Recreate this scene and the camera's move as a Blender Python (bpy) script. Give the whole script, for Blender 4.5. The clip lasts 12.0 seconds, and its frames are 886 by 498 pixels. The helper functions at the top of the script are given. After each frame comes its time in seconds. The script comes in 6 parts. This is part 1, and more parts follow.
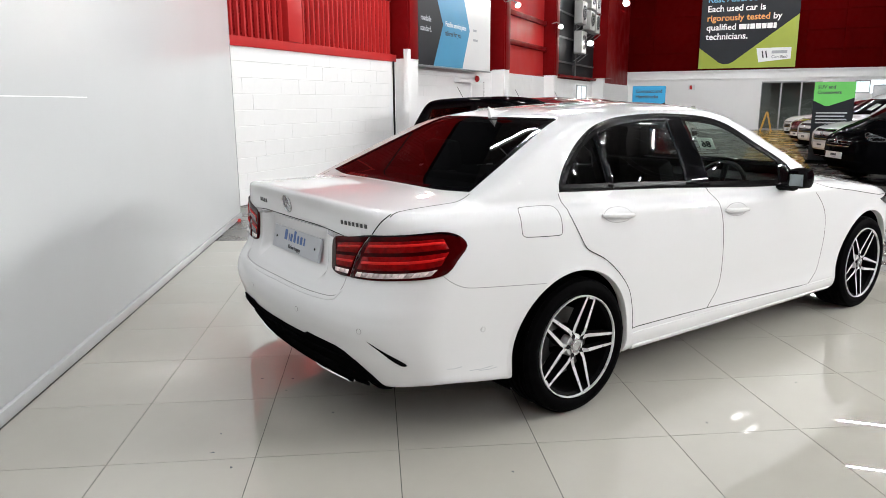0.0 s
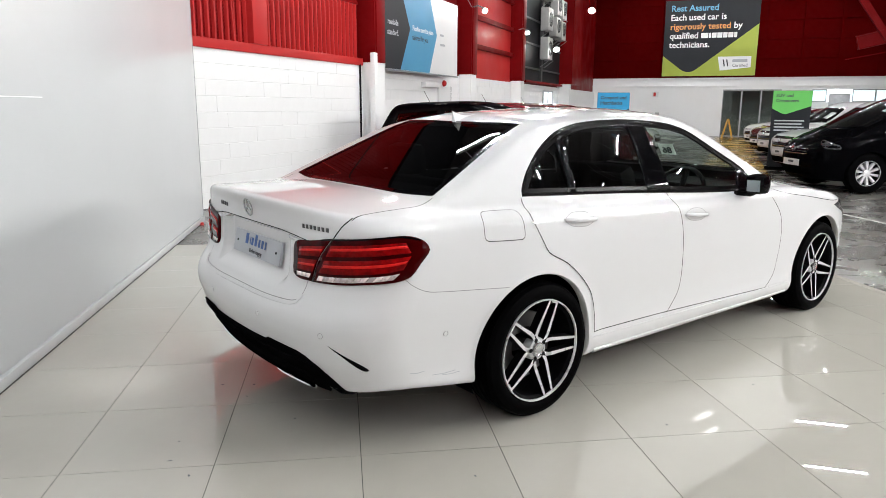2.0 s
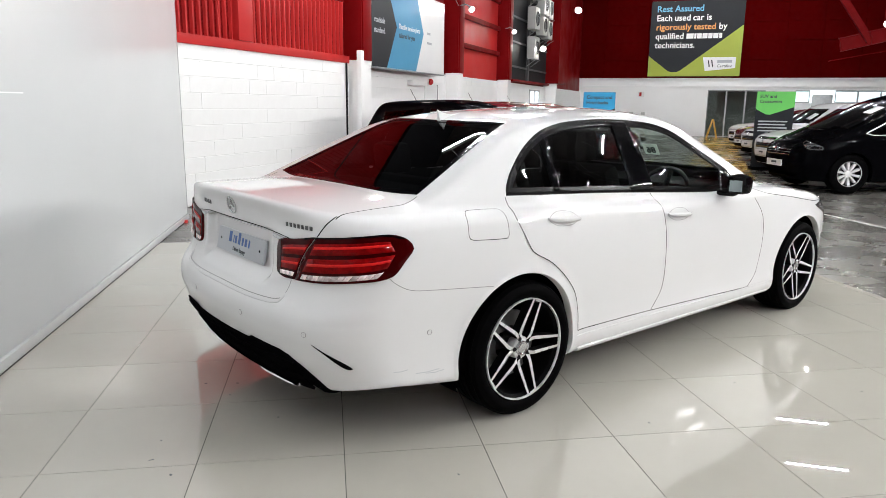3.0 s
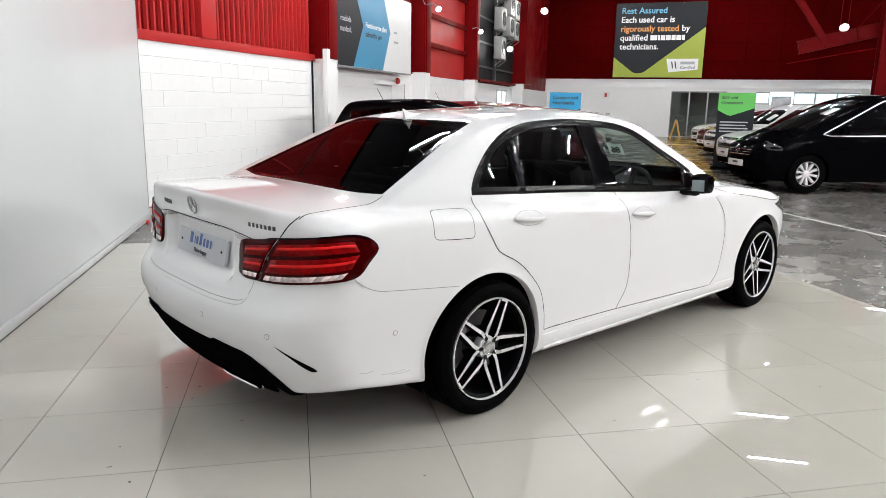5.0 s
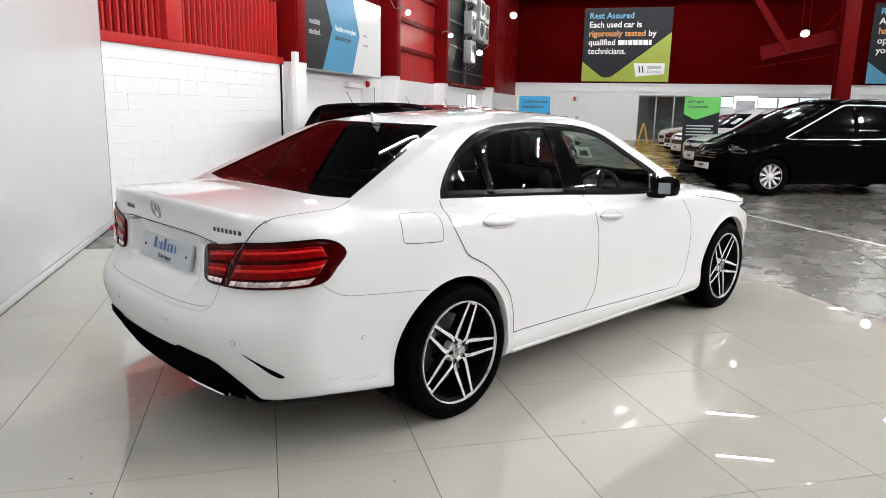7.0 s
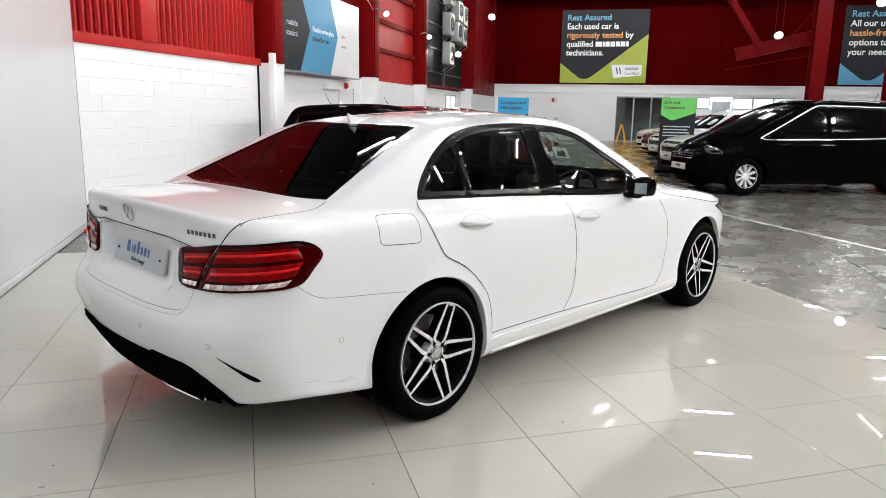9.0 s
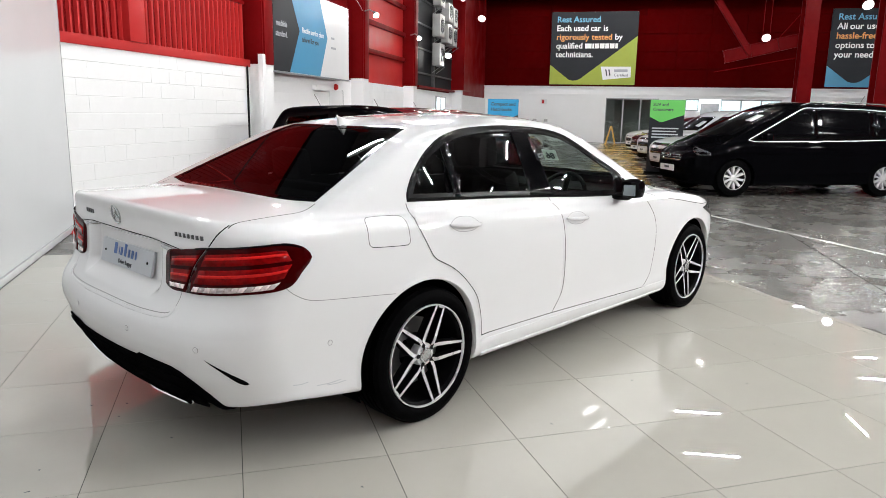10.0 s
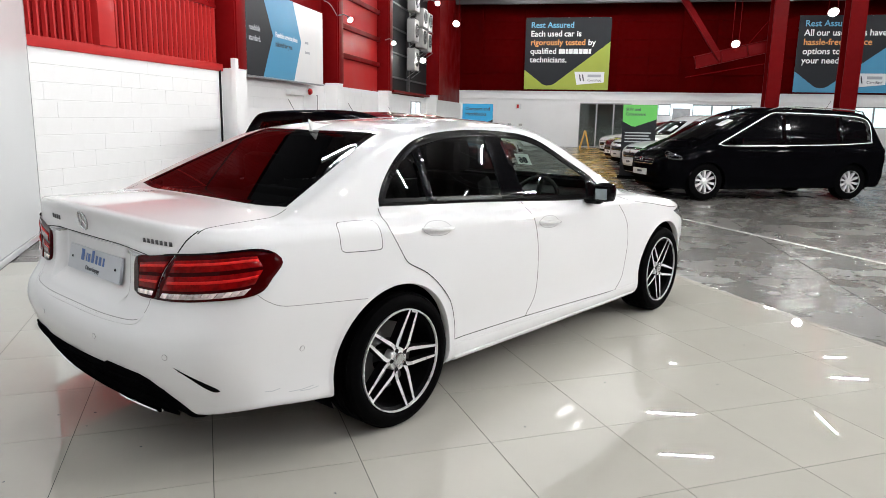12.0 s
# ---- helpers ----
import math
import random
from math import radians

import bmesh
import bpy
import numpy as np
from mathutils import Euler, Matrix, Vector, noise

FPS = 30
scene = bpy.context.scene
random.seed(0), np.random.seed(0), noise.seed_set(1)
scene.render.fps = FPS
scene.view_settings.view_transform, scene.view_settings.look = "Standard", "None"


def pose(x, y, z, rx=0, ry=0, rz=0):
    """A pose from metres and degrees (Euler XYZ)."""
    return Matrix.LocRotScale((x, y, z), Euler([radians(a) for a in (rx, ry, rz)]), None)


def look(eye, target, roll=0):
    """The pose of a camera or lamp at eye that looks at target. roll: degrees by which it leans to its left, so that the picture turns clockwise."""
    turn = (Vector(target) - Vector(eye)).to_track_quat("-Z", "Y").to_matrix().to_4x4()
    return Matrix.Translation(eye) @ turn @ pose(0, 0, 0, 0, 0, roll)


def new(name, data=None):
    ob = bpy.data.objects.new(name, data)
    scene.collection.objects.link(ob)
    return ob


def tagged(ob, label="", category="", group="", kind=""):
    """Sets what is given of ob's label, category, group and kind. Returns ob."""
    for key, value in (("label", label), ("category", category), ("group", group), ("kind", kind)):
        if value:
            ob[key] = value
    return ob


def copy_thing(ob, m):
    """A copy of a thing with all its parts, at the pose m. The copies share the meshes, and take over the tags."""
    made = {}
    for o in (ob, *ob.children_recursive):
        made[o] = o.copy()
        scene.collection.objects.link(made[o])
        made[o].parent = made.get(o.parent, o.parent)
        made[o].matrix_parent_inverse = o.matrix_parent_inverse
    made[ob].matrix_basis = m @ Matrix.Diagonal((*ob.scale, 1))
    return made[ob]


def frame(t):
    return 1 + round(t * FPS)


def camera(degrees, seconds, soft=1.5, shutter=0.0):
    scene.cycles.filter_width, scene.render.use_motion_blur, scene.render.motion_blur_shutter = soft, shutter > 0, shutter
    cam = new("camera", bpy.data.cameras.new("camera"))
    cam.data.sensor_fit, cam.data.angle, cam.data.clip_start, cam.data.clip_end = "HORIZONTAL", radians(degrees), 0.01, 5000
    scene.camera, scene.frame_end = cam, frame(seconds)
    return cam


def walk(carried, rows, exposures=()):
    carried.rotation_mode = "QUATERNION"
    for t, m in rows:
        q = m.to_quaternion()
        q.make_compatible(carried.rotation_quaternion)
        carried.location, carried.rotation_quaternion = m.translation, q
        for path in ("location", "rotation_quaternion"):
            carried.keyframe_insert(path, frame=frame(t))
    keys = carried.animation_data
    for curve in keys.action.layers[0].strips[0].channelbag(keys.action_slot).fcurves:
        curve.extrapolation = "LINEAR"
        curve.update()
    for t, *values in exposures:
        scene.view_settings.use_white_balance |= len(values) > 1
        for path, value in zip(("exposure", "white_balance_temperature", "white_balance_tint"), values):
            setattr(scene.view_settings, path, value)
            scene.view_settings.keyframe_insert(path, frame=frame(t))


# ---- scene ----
cam = camera(65.0, 12.0, soft=0.75)
PATH = [
    (0, (1.13, -2.13, 1.452), (1.318, -0.182, 1.038), -0.3),
    (0.5, (1.127, -2.14, 1.45), (1.326, -0.193, 1.038), -0.0),
    (1, (1.135, -2.143, 1.451), (1.364, -0.199, 1.043), 0.3),
    (1.5, (1.145, -2.13, 1.45), (1.404, -0.188, 1.046), 0.3),
    (2, (1.152, -2.127, 1.45), (1.432, -0.188, 1.048), 0.3),
    (2.5, (1.16, -2.133, 1.452), (1.458, -0.196, 1.049), 0.5),
    (3, (1.162, -2.131, 1.452), (1.48, -0.199, 1.046), 0.7),
    (5, (1.176, -2.116, 1.45), (1.584, -0.2, 1.044), 1.0),
    (5.5, (1.179, -2.118, 1.45), (1.608, -0.207, 1.046), 1.0),
    (6, (1.183, -2.112, 1.449), (1.633, -0.206, 1.047), 0.9),
    (6.5, (1.185, -2.108, 1.447), (1.655, -0.205, 1.049), 0.8),
    (7, (1.19, -2.108, 1.449), (1.678, -0.209, 1.054), 1.1),
    (9, (1.205, -2.105, 1.447), (1.747, -0.22, 1.057), 1.0),
    (9.5, (1.207, -2.1, 1.447), (1.764, -0.218, 1.06), 1.0),
    (10, (1.21, -2.106, 1.451), (1.779, -0.228, 1.065), 1.1),
    (10.5, (1.213, -2.109, 1.452), (1.795, -0.234, 1.066), 0.8),
    (11, (1.219, -2.105, 1.448), (1.817, -0.235, 1.066), 0.9),
    (11.5, (1.226, -2.111, 1.451), (1.843, -0.246, 1.073), 1.0),
    (12, (1.226, -2.114, 1.451), (1.86, -0.254, 1.079), 1.1),
]
walk(cam, [(t, look(eye, target, roll)) for t, eye, target, roll in PATH])

# ---- world and light ----
world = bpy.data.worlds.new("world")
scene.world = world
world.use_nodes = True
world.node_tree.nodes["Background"].inputs[0].default_value = (0.75, 0.85, 1.0, 1)
world.node_tree.nodes["Background"].inputs[1].default_value = 0.02
TUBE_GLOW = 430.0
LAMP_GLOW = 160.0
BAY_GLOW = 1000.0

# ---- materials ----
def nodes_of(name):
    m = bpy.data.materials.new(name)
    m.use_nodes = True
    nt = m.node_tree
    return m, nt, nt.nodes["Principled BSDF"]


def link(nt, a, ao, b, bi):
    nt.links.new(a.outputs[ao], b.inputs[bi])


def noise_at(nt, scale, detail=4.0, rough=0.55, stretch=None):
    tc = nt.nodes.new("ShaderNodeTexCoord")
    n = nt.nodes.new("ShaderNodeTexNoise")
    n.inputs["Scale"].default_value, n.inputs["Detail"].default_value, n.inputs["Roughness"].default_value = scale, detail, rough
    if stretch:
        mp = nt.nodes.new("ShaderNodeMapping")
        mp.inputs["Scale"].default_value = stretch
        link(nt, tc, "Object", mp, "Vector")
        link(nt, mp, "Vector", n, "Vector")
    else:
        link(nt, tc, "Object", n, "Vector")
    return n


def ramp(nt, src, out, a, b, lo=0.35, hi=0.65):
    r = nt.nodes.new("ShaderNodeMapRange")
    r.inputs["From Min"].default_value, r.inputs["From Max"].default_value = lo, hi
    r.inputs["To Min"].default_value, r.inputs["To Max"].default_value = a, b
    link(nt, src, out, r, "Value")
    return r


def surface(name, color, rough=0.5, metal=0.0, vary=0.08, scale=3.0, grain=0.0, grain_scale=120.0, coat=0.0, random_tone=0.0, rough_vary=0.0, spec=0.5, stretch=None):
    """A painted or solid surface: tone varied at two scales, fine relief, wear in the gloss."""
    m, nt, b = nodes_of(name)
    b.inputs["Roughness"].default_value, b.inputs["Metallic"].default_value = rough, metal
    b.inputs["Coat Weight"].default_value, b.inputs["Coat Roughness"].default_value = coat, 0.012
    b.inputs["Specular IOR Level"].default_value = spec
    big, small = noise_at(nt, scale, 5, stretch=stretch), noise_at(nt, scale * 14, 3, stretch=stretch)
    mix = nt.nodes.new("ShaderNodeMix")
    mix.data_type = "RGBA"
    mix.inputs["A"].default_value = (*[c * (1 - vary) for c in color], 1)
    mix.inputs["B"].default_value = (*[min(1, c * (1 + vary * 0.6)) for c in color], 1)
    add = nt.nodes.new("ShaderNodeMath")
    add.operation = "MULTIPLY_ADD"
    add.inputs[1].default_value = 0.35
    link(nt, small, "Fac", add, 0)
    r1 = ramp(nt, big, "Fac", 0.0, 0.65)
    link(nt, r1, "Result", add, 2)
    last = add
    if random_tone:
        oi = nt.nodes.new("ShaderNodeObjectInfo")
        r2 = ramp(nt, oi, "Random", -random_tone, random_tone, 0, 1)
        plus = nt.nodes.new("ShaderNodeMath")
        link(nt, add, 0, plus, 0)
        link(nt, r2, "Result", plus, 1)
        last = plus
    link(nt, last, 0, mix, "Factor")
    link(nt, mix, "Result", b, "Base Color")
    if rough_vary:
        r3 = ramp(nt, big, "Fac", max(0.02, rough - rough_vary), rough + rough_vary)
        link(nt, r3, "Result", b, "Roughness")
    if grain:
        g = noise_at(nt, grain_scale, 3, stretch=stretch)
        bump = nt.nodes.new("ShaderNodeBump")
        bump.inputs["Strength"].default_value, bump.inputs["Distance"].default_value = grain, 0.002
        link(nt, g, "Fac", bump, "Height")
        link(nt, bump, "Normal", b, "Normal")
    return m


def glow(name, color, strength):
    m, nt, b = nodes_of(name)
    b.inputs["Base Color"].default_value = (*color, 1)
    b.inputs["Emission Color"].default_value = (*color, 1)
    b.inputs["Emission Strength"].default_value = strength
    return m


def glass(name, tint, rough=0.0):
    """Thin automotive or window glass: tinted clear sheet with a real mirror gloss."""
    m, nt, b = nodes_of(name)
    nt.nodes.remove(b)
    out = nt.nodes["Material Output"]
    clear, gloss, mix, edge, rise, level = (nt.nodes.new("ShaderNode" + k) for k in ("BsdfTransparent", "BsdfGlossy", "MixShader", "LayerWeight", "Math", "Math"))
    clear.inputs["Color"].default_value = (*tint, 1)
    gloss.inputs["Roughness"].default_value = rough
    edge.inputs["Blend"].default_value = 0.5
    rise.operation, rise.inputs[1].default_value = "POWER", 5.0
    level.operation, level.inputs[1].default_value, level.inputs[2].default_value = "MULTIPLY_ADD", 0.93, 0.05
    link(nt, edge, "Facing", rise, 0)
    link(nt, rise, 0, level, 0)
    link(nt, level, 0, mix, 0)
    link(nt, clear, "BSDF", mix, 1)
    link(nt, gloss, "BSDF", mix, 2)
    link(nt, mix, "Shader", out, "Surface")
    return m


PAINT_WHITE = surface("white car paint", (0.665, 0.665, 0.672), 0.35, vary=0.015, scale=1.2, coat=1.0, spec=0.05)
PAINT_BLACK = surface("black car paint", (0.0015, 0.0015, 0.002), 0.25, vary=0.2, scale=1.5, coat=0.06, spec=0.0)
PAINT_RED = surface("dark red car paint", (0.16, 0.012, 0.018), 0.25, vary=0.08, scale=1.5, coat=1.0)
PAINT_SILVER = surface("silver car paint", (0.62, 0.63, 0.64), 0.25, metal=0.3, vary=0.04, scale=1.5, coat=1.0)
GLOSS_BLACK = surface("gloss black trim", (0.002, 0.002, 0.0025), 0.04, vary=0.2, scale=4, spec=0.12)
MATT_BLACK = surface("black plastic", (0.003, 0.003, 0.0033), 0.55, spec=0.0, vary=0.25, scale=9, grain=0.3, grain_scale=700)
TRIM_BLACK = surface("satin black trim", (0.004, 0.004, 0.0043), 0.22, vary=0.2, scale=6, spec=0.08)
SEAM = surface("dark panel gap", (0.012, 0.012, 0.013), 0.8, vary=0.2, scale=8, spec=0.1)
RUBBER = surface("tyre rubber", (0.0022, 0.0022, 0.0024), 0.55, spec=0.008, vary=0.3, scale=14, grain=0.4, grain_scale=300)
ALLOY = surface("machined alloy", (0.70, 0.70, 0.71), 0.30, metal=0.4, vary=0.03, scale=9, rough_vary=0.05)
ALLOY_DARK = surface("black wheel barrel", (0.004, 0.004, 0.0045), 0.4, spec=0.02, vary=0.2, scale=9)
STEEL = surface("brake steel", (0.16, 0.16, 0.165), 0.35, metal=0.9, vary=0.1, scale=20)
CHROME = surface("bright chrome", (0.80, 0.80, 0.82), 0.06, metal=1.0, vary=0.02, scale=6)
BADGE = surface("satin chrome badge", (0.55, 0.56, 0.57), 0.2, metal=0.8, vary=0.05, scale=30)
GLASS_DARK = glass("dark tinted glass", (0.13, 0.14, 0.14))
GLASS_CAR = glass("lightly tinted glass", (0.72, 0.78, 0.75))
GLASS_CLEAR = glass("clear glass", (0.86, 0.90, 0.88))
LENS_RED = surface("red lamp lens", (0.19, 0.0018, 0.0025), 0.06, vary=0.5, scale=34, coat=0.04, spec=0.05)
LENS_DEEP = surface("deep red lamp body", (0.034, 0.0005, 0.001), 0.05, vary=0.3, scale=14, coat=0.05, spec=0.05)
LENS_BRIGHT = surface("bright red light guide", (0.60, 0.016, 0.014), 0.10, vary=0.25, scale=40, coat=0.05, spec=0.08)
LENS_CLEAR = surface("clear lamp lens over silver", (0.74, 0.60, 0.59), 0.08, vary=0.45, scale=60, coat=1.0, random_tone=0.6)
HEADLAMP = surface("clear headlamp", (0.12, 0.125, 0.135), 0.08, metal=0.5, vary=0.8, scale=22, coat=1.0)
BAY = glow("high bay lamp glass", (1.0, 0.99, 0.97), BAY_GLOW)
PLATE_GREY = surface("silver grey plate", (0.42, 0.44, 0.47), 0.35, vary=0.04, scale=9)
PLATE_WHITE = surface("white plate", (0.72, 0.72, 0.72), 0.3, vary=0.04, scale=9)
INK_BLUE = surface("blue print", (0.03, 0.10, 0.30), 0.4, vary=0.1, scale=9)
INK_DARK = surface("dark print", (0.05, 0.055, 0.065), 0.5, vary=0.1, scale=9)
INK_WHITE = surface("white print", (0.85, 0.85, 0.85), 0.5, vary=0.03, scale=9)
INK_ORANGE = surface("orange print", (0.80, 0.33, 0.08), 0.5, vary=0.05, scale=9)
INK_SKY = surface("sky blue print", (0.13, 0.40, 0.62), 0.5, vary=0.05, scale=9)
LEATHER = surface("black leather", (0.008, 0.008, 0.009), 0.5, spec=0.2, vary=0.25, scale=10, grain=0.5, grain_scale=260)
LINING = surface("dark grey lining", (0.035, 0.035, 0.037), 0.9, vary=0.15, scale=6, grain=0.3, grain_scale=500)
def thin_card(name, color):
    """Thin printed card that lets some light through."""
    m, nt, b = nodes_of(name)
    b.inputs["Base Color"].default_value, b.inputs["Roughness"].default_value = (*color, 1), 0.6
    through_it, mix = nt.nodes.new("ShaderNodeBsdfTranslucent"), nt.nodes.new("ShaderNodeMixShader")
    through_it.inputs["Color"].default_value, mix.inputs[0].default_value = (*color, 1), 0.6
    link(nt, b, "BSDF", mix, 1)
    link(nt, through_it, "BSDF", mix, 2)
    link(nt, mix, "Shader", nt.nodes["Material Output"], "Surface")
    return m


CARD = thin_card("pale card", (0.80, 0.84, 0.81))

TILE = surface("polished porcelain tile", (0.44, 0.421, 0.378), 0.004, vary=0.06, scale=1.1, random_tone=0.25, spec=0.9)
TILE.node_tree.nodes["Principled BSDF"].inputs["IOR"].default_value = 1.6
GROUT = surface("dark grout", (0.05, 0.048, 0.045), 0.9, vary=0.2, scale=5)
CONCRETE = surface("polished concrete", (0.110, 0.105, 0.097), 0.27, vary=0.22, scale=1.6, grain=0.6, grain_scale=48, rough_vary=0.03, spec=0.4)
PANEL = surface("glossy white wall panel", (0.59, 0.605, 0.615), 0.19, vary=0.02, scale=0.6, rough_vary=0.02, spec=0.30)
BLOCK = surface("white painted blockwork", (0.88, 0.88, 0.88), 0.36, vary=0.05, scale=1.3, grain=0.8, grain_scale=70, random_tone=0.05)
MORTAR = surface("white painted mortar", (0.86, 0.86, 0.855), 0.6, vary=0.04, scale=4, grain=0.6, grain_scale=120)
WHITE_WALL = surface("white painted wall", (0.84, 0.84, 0.84), 0.5, vary=0.03, scale=1.0, grain=0.3, grain_scale=80)
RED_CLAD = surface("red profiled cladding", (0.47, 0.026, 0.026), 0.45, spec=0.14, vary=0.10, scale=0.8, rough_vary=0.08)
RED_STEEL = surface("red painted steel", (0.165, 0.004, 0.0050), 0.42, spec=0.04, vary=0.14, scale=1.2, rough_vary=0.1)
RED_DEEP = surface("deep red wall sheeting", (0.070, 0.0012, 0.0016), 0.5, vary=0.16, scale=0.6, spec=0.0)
CEILING = surface("dark ceiling sheeting", (0.05, 0.045, 0.045), 0.6, vary=0.05, scale=0.5)
# near-black, holding the shade of the eaves and the service bay
DARK_VOID = surface("near-black void colour", (0.012, 0.012, 0.014), 0.6, spec=0.1, vary=0.3, scale=1.0)
OFFICE = surface("grey green office paint", (0.16, 0.17, 0.155), 0.6, vary=0.15, scale=1.5)
DULL_METAL = surface("dull dark steel", (0.06, 0.06, 0.063), 0.5, metal=0.3, vary=0.2, scale=6)
GREY_METAL = surface("galvanised steel", (0.35, 0.36, 0.37), 0.4, metal=0.6, vary=0.15, scale=6)
AC_WHITE = surface("off-white enamel", (0.42, 0.42, 0.41), 0.4, vary=0.08, scale=4)
BANNER_DARK = surface("charcoal banner", (0.014, 0.0155, 0.020), 0.45, vary=0.08, scale=1.2, spec=0.2)
BANNER_GREEN = surface("lime green banner", (0.36, 0.42, 0.035), 0.45, vary=0.05, scale=1.2)
BANNER_BLUE = surface("mid blue banner", (0.07, 0.30, 0.50), 0.30, vary=0.05, scale=1.2)
BANNER_WHITE = surface("white banner", (0.78, 0.78, 0.78), 0.30, vary=0.03, scale=1.2)
SIGN_GREEN = surface("bright green sign", (0.12, 0.52, 0.10), 0.4, vary=0.04, scale=2)
SIGN_BLUE = surface("bright blue sign", (0.02, 0.33, 0.62), 0.4, vary=0.04, scale=2)
YELLOW = surface("yellow plastic", (0.75, 0.42, 0.03), 0.4, vary=0.08, scale=5)
YELLOW_FLOOR = surface("yellow ochre floor paint", (0.42, 0.26, 0.05), 0.25, vary=0.15, scale=0.8, rough_vary=0.1)
WHITE_LINE = surface("worn white floor paint", (0.6, 0.6, 0.58), 0.4, vary=0.25, scale=6)
TUBE = glow("fluorescent tube", (0.965, 0.98, 0.985), TUBE_GLOW)
LAMP = glow("flood lamp glass", (1.0, 0.96, 0.90), LAMP_GLOW)
DAYLIGHT = glow("daylight glow", (0.85, 0.93, 1.0), 1.6)
STRIP = surface("bright trim strip", (0.85, 0.85, 0.86), 0.3, metal=0.2, vary=0.03, scale=6)
# grey that holds the soft shade inside panel grooves and handle cups
GROOVE_SHADE = surface("grey shade of panel grooves", (0.27, 0.27, 0.275), 0.5, vary=0.2, scale=12)
MIRROR = surface("door mirror glass", (0.20, 0.23, 0.24), 0.02, metal=1.0, vary=0.02, scale=6)

# ---- tools ----
def thing(name, m, label, category, group="", kind=""):
    ob = new(name)
    ob.empty_display_size = 0.1
    ob.matrix_basis = m
    return tagged(ob, label, category, group, kind)


def part(name, bm, material, parent=None, label="", smooth=False, m=None):
    """One mesh object under a thing or a part."""
    if isinstance(bm, bmesh.types.BMesh):
        me = bpy.data.meshes.new(name)
        bmesh.ops.recalc_face_normals(bm, faces=bm.faces)
        if smooth:
            for f in bm.faces:
                f.smooth = True
        bm.to_mesh(me)
        bm.free()
        if smooth:
            me.set_sharp_from_angle(angle=radians(35))
    else:
        me = bm
    if material and not me.materials:
        me.materials.append(material)
    ob = new(name, me)
    if parent:
        ob.parent = parent
    if m is not None:
        ob.matrix_basis = m
    return tagged(ob, label)


def box(x0, y0, z0, x1, y1, z1, bevel=0.0, bm=None):
    bm = bm or bmesh.new()
    got = bmesh.ops.create_cube(bm, size=1.0, matrix=Matrix.LocRotScale(((x0 + x1) / 2, (y0 + y1) / 2, (z0 + z1) / 2), None, (x1 - x0, y1 - y0, z1 - z0)))
    if bevel:
        edges = {e for v in got["verts"] for e in v.link_edges}
        bmesh.ops.bevel(bm, geom=list(edges), offset=bevel, segments=2, affect="EDGES", profile=0.6)
    return bm


def rod(points, r, n=8, bm=None):
    """A round bar along points."""
    bm = bm or bmesh.new()
    pts = [Vector(p) for p in points]
    rings = []
    for i, p in enumerate(pts):
        d = (pts[min(i + 1, len(pts) - 1)] - pts[max(i - 1, 0)]).normalized()
        q = d.to_track_quat("Z", "Y")
        rings.append([bm.verts.new(p + q @ Vector((r * math.cos(a), r * math.sin(a), 0))) for a in (2 * math.pi * k / n for k in range(n))])
    for a, b in zip(rings, rings[1:]):
        for k in range(n):
            bm.faces.new((a[k], a[(k + 1) % n], b[(k + 1) % n], b[k]))
    bm.faces.new(rings[0][::-1])
    bm.faces.new(rings[-1])
    return bm


def prism(outline, depth, bevel=0.0):
    """A flat outline (a, b) in the xz plane, depth thick along y from 0."""
    bm = bmesh.new()
    f = bm.faces.new([bm.verts.new((a, 0, b)) for a, b in outline])
    got = bmesh.ops.extrude_face_region(bm, geom=[f])
    bmesh.ops.translate(bm, verts=[v for v in got["geom"] if isinstance(v, bmesh.types.BMVert)], vec=(0, depth, 0))
    if bevel:
        bmesh.ops.bevel(bm, geom=list(bm.edges), offset=bevel, segments=2, affect="EDGES")
    return bm


def lathe(profile, n=48, bm=None, closed=False):
    """A profile (radius, y) turned round the y axis."""
    bm = bm or bmesh.new()
    rings = [[bm.verts.new((r * math.cos(a), y, r * math.sin(a))) for a in (2 * math.pi * k / n for k in range(n))] for r, y in profile]
    pairs = list(zip(rings, rings[1:])) + ([(rings[-1], rings[0])] if closed else [])
    for a, b in pairs:
        for k in range(n):
            bm.faces.new((a[k], a[(k + 1) % n], b[(k + 1) % n], b[k]))
    return bm


def words(body, size, m, material, parent, bold=0.0, name="lettering", align="LEFT", squeeze=1.0):
    """Lettering as flat mesh; m maps the text plane (x right, y up, z towards the reader)."""
    cu = bpy.data.curves.new(name, "FONT")
    cu.body, cu.size, cu.extrude, cu.offset, cu.align_x = body, size, 0.001, bold, align
    cu.resolution_u = 3
    tmp = bpy.data.objects.new("tmp", cu)
    scene.collection.objects.link(tmp)
    me = bpy.data.meshes.new_from_object(tmp.evaluated_get(bpy.context.evaluated_depsgraph_get()))
    bpy.data.objects.remove(tmp)
    bpy.data.curves.remove(cu)
    me.name = name
    me.materials.clear()
    return part(name, me, material, parent, m=m @ Matrix.Diagonal((squeeze, 1, 1, 1)))


def line_of_words(body, size, m, material, parent, bold=0.0, squeeze=1.0):
    """A line of lettering, each word a part of its own; returns where the line ends."""
    x = 0.0
    for word in body.split():
        t = words(word, size, m @ pose(x, 0, 0), material, parent, bold, squeeze=squeeze)
        x += (max(v.co.x for v in t.data.vertices) + size * 0.27) * squeeze
    return x - size * 0.27 * squeeze


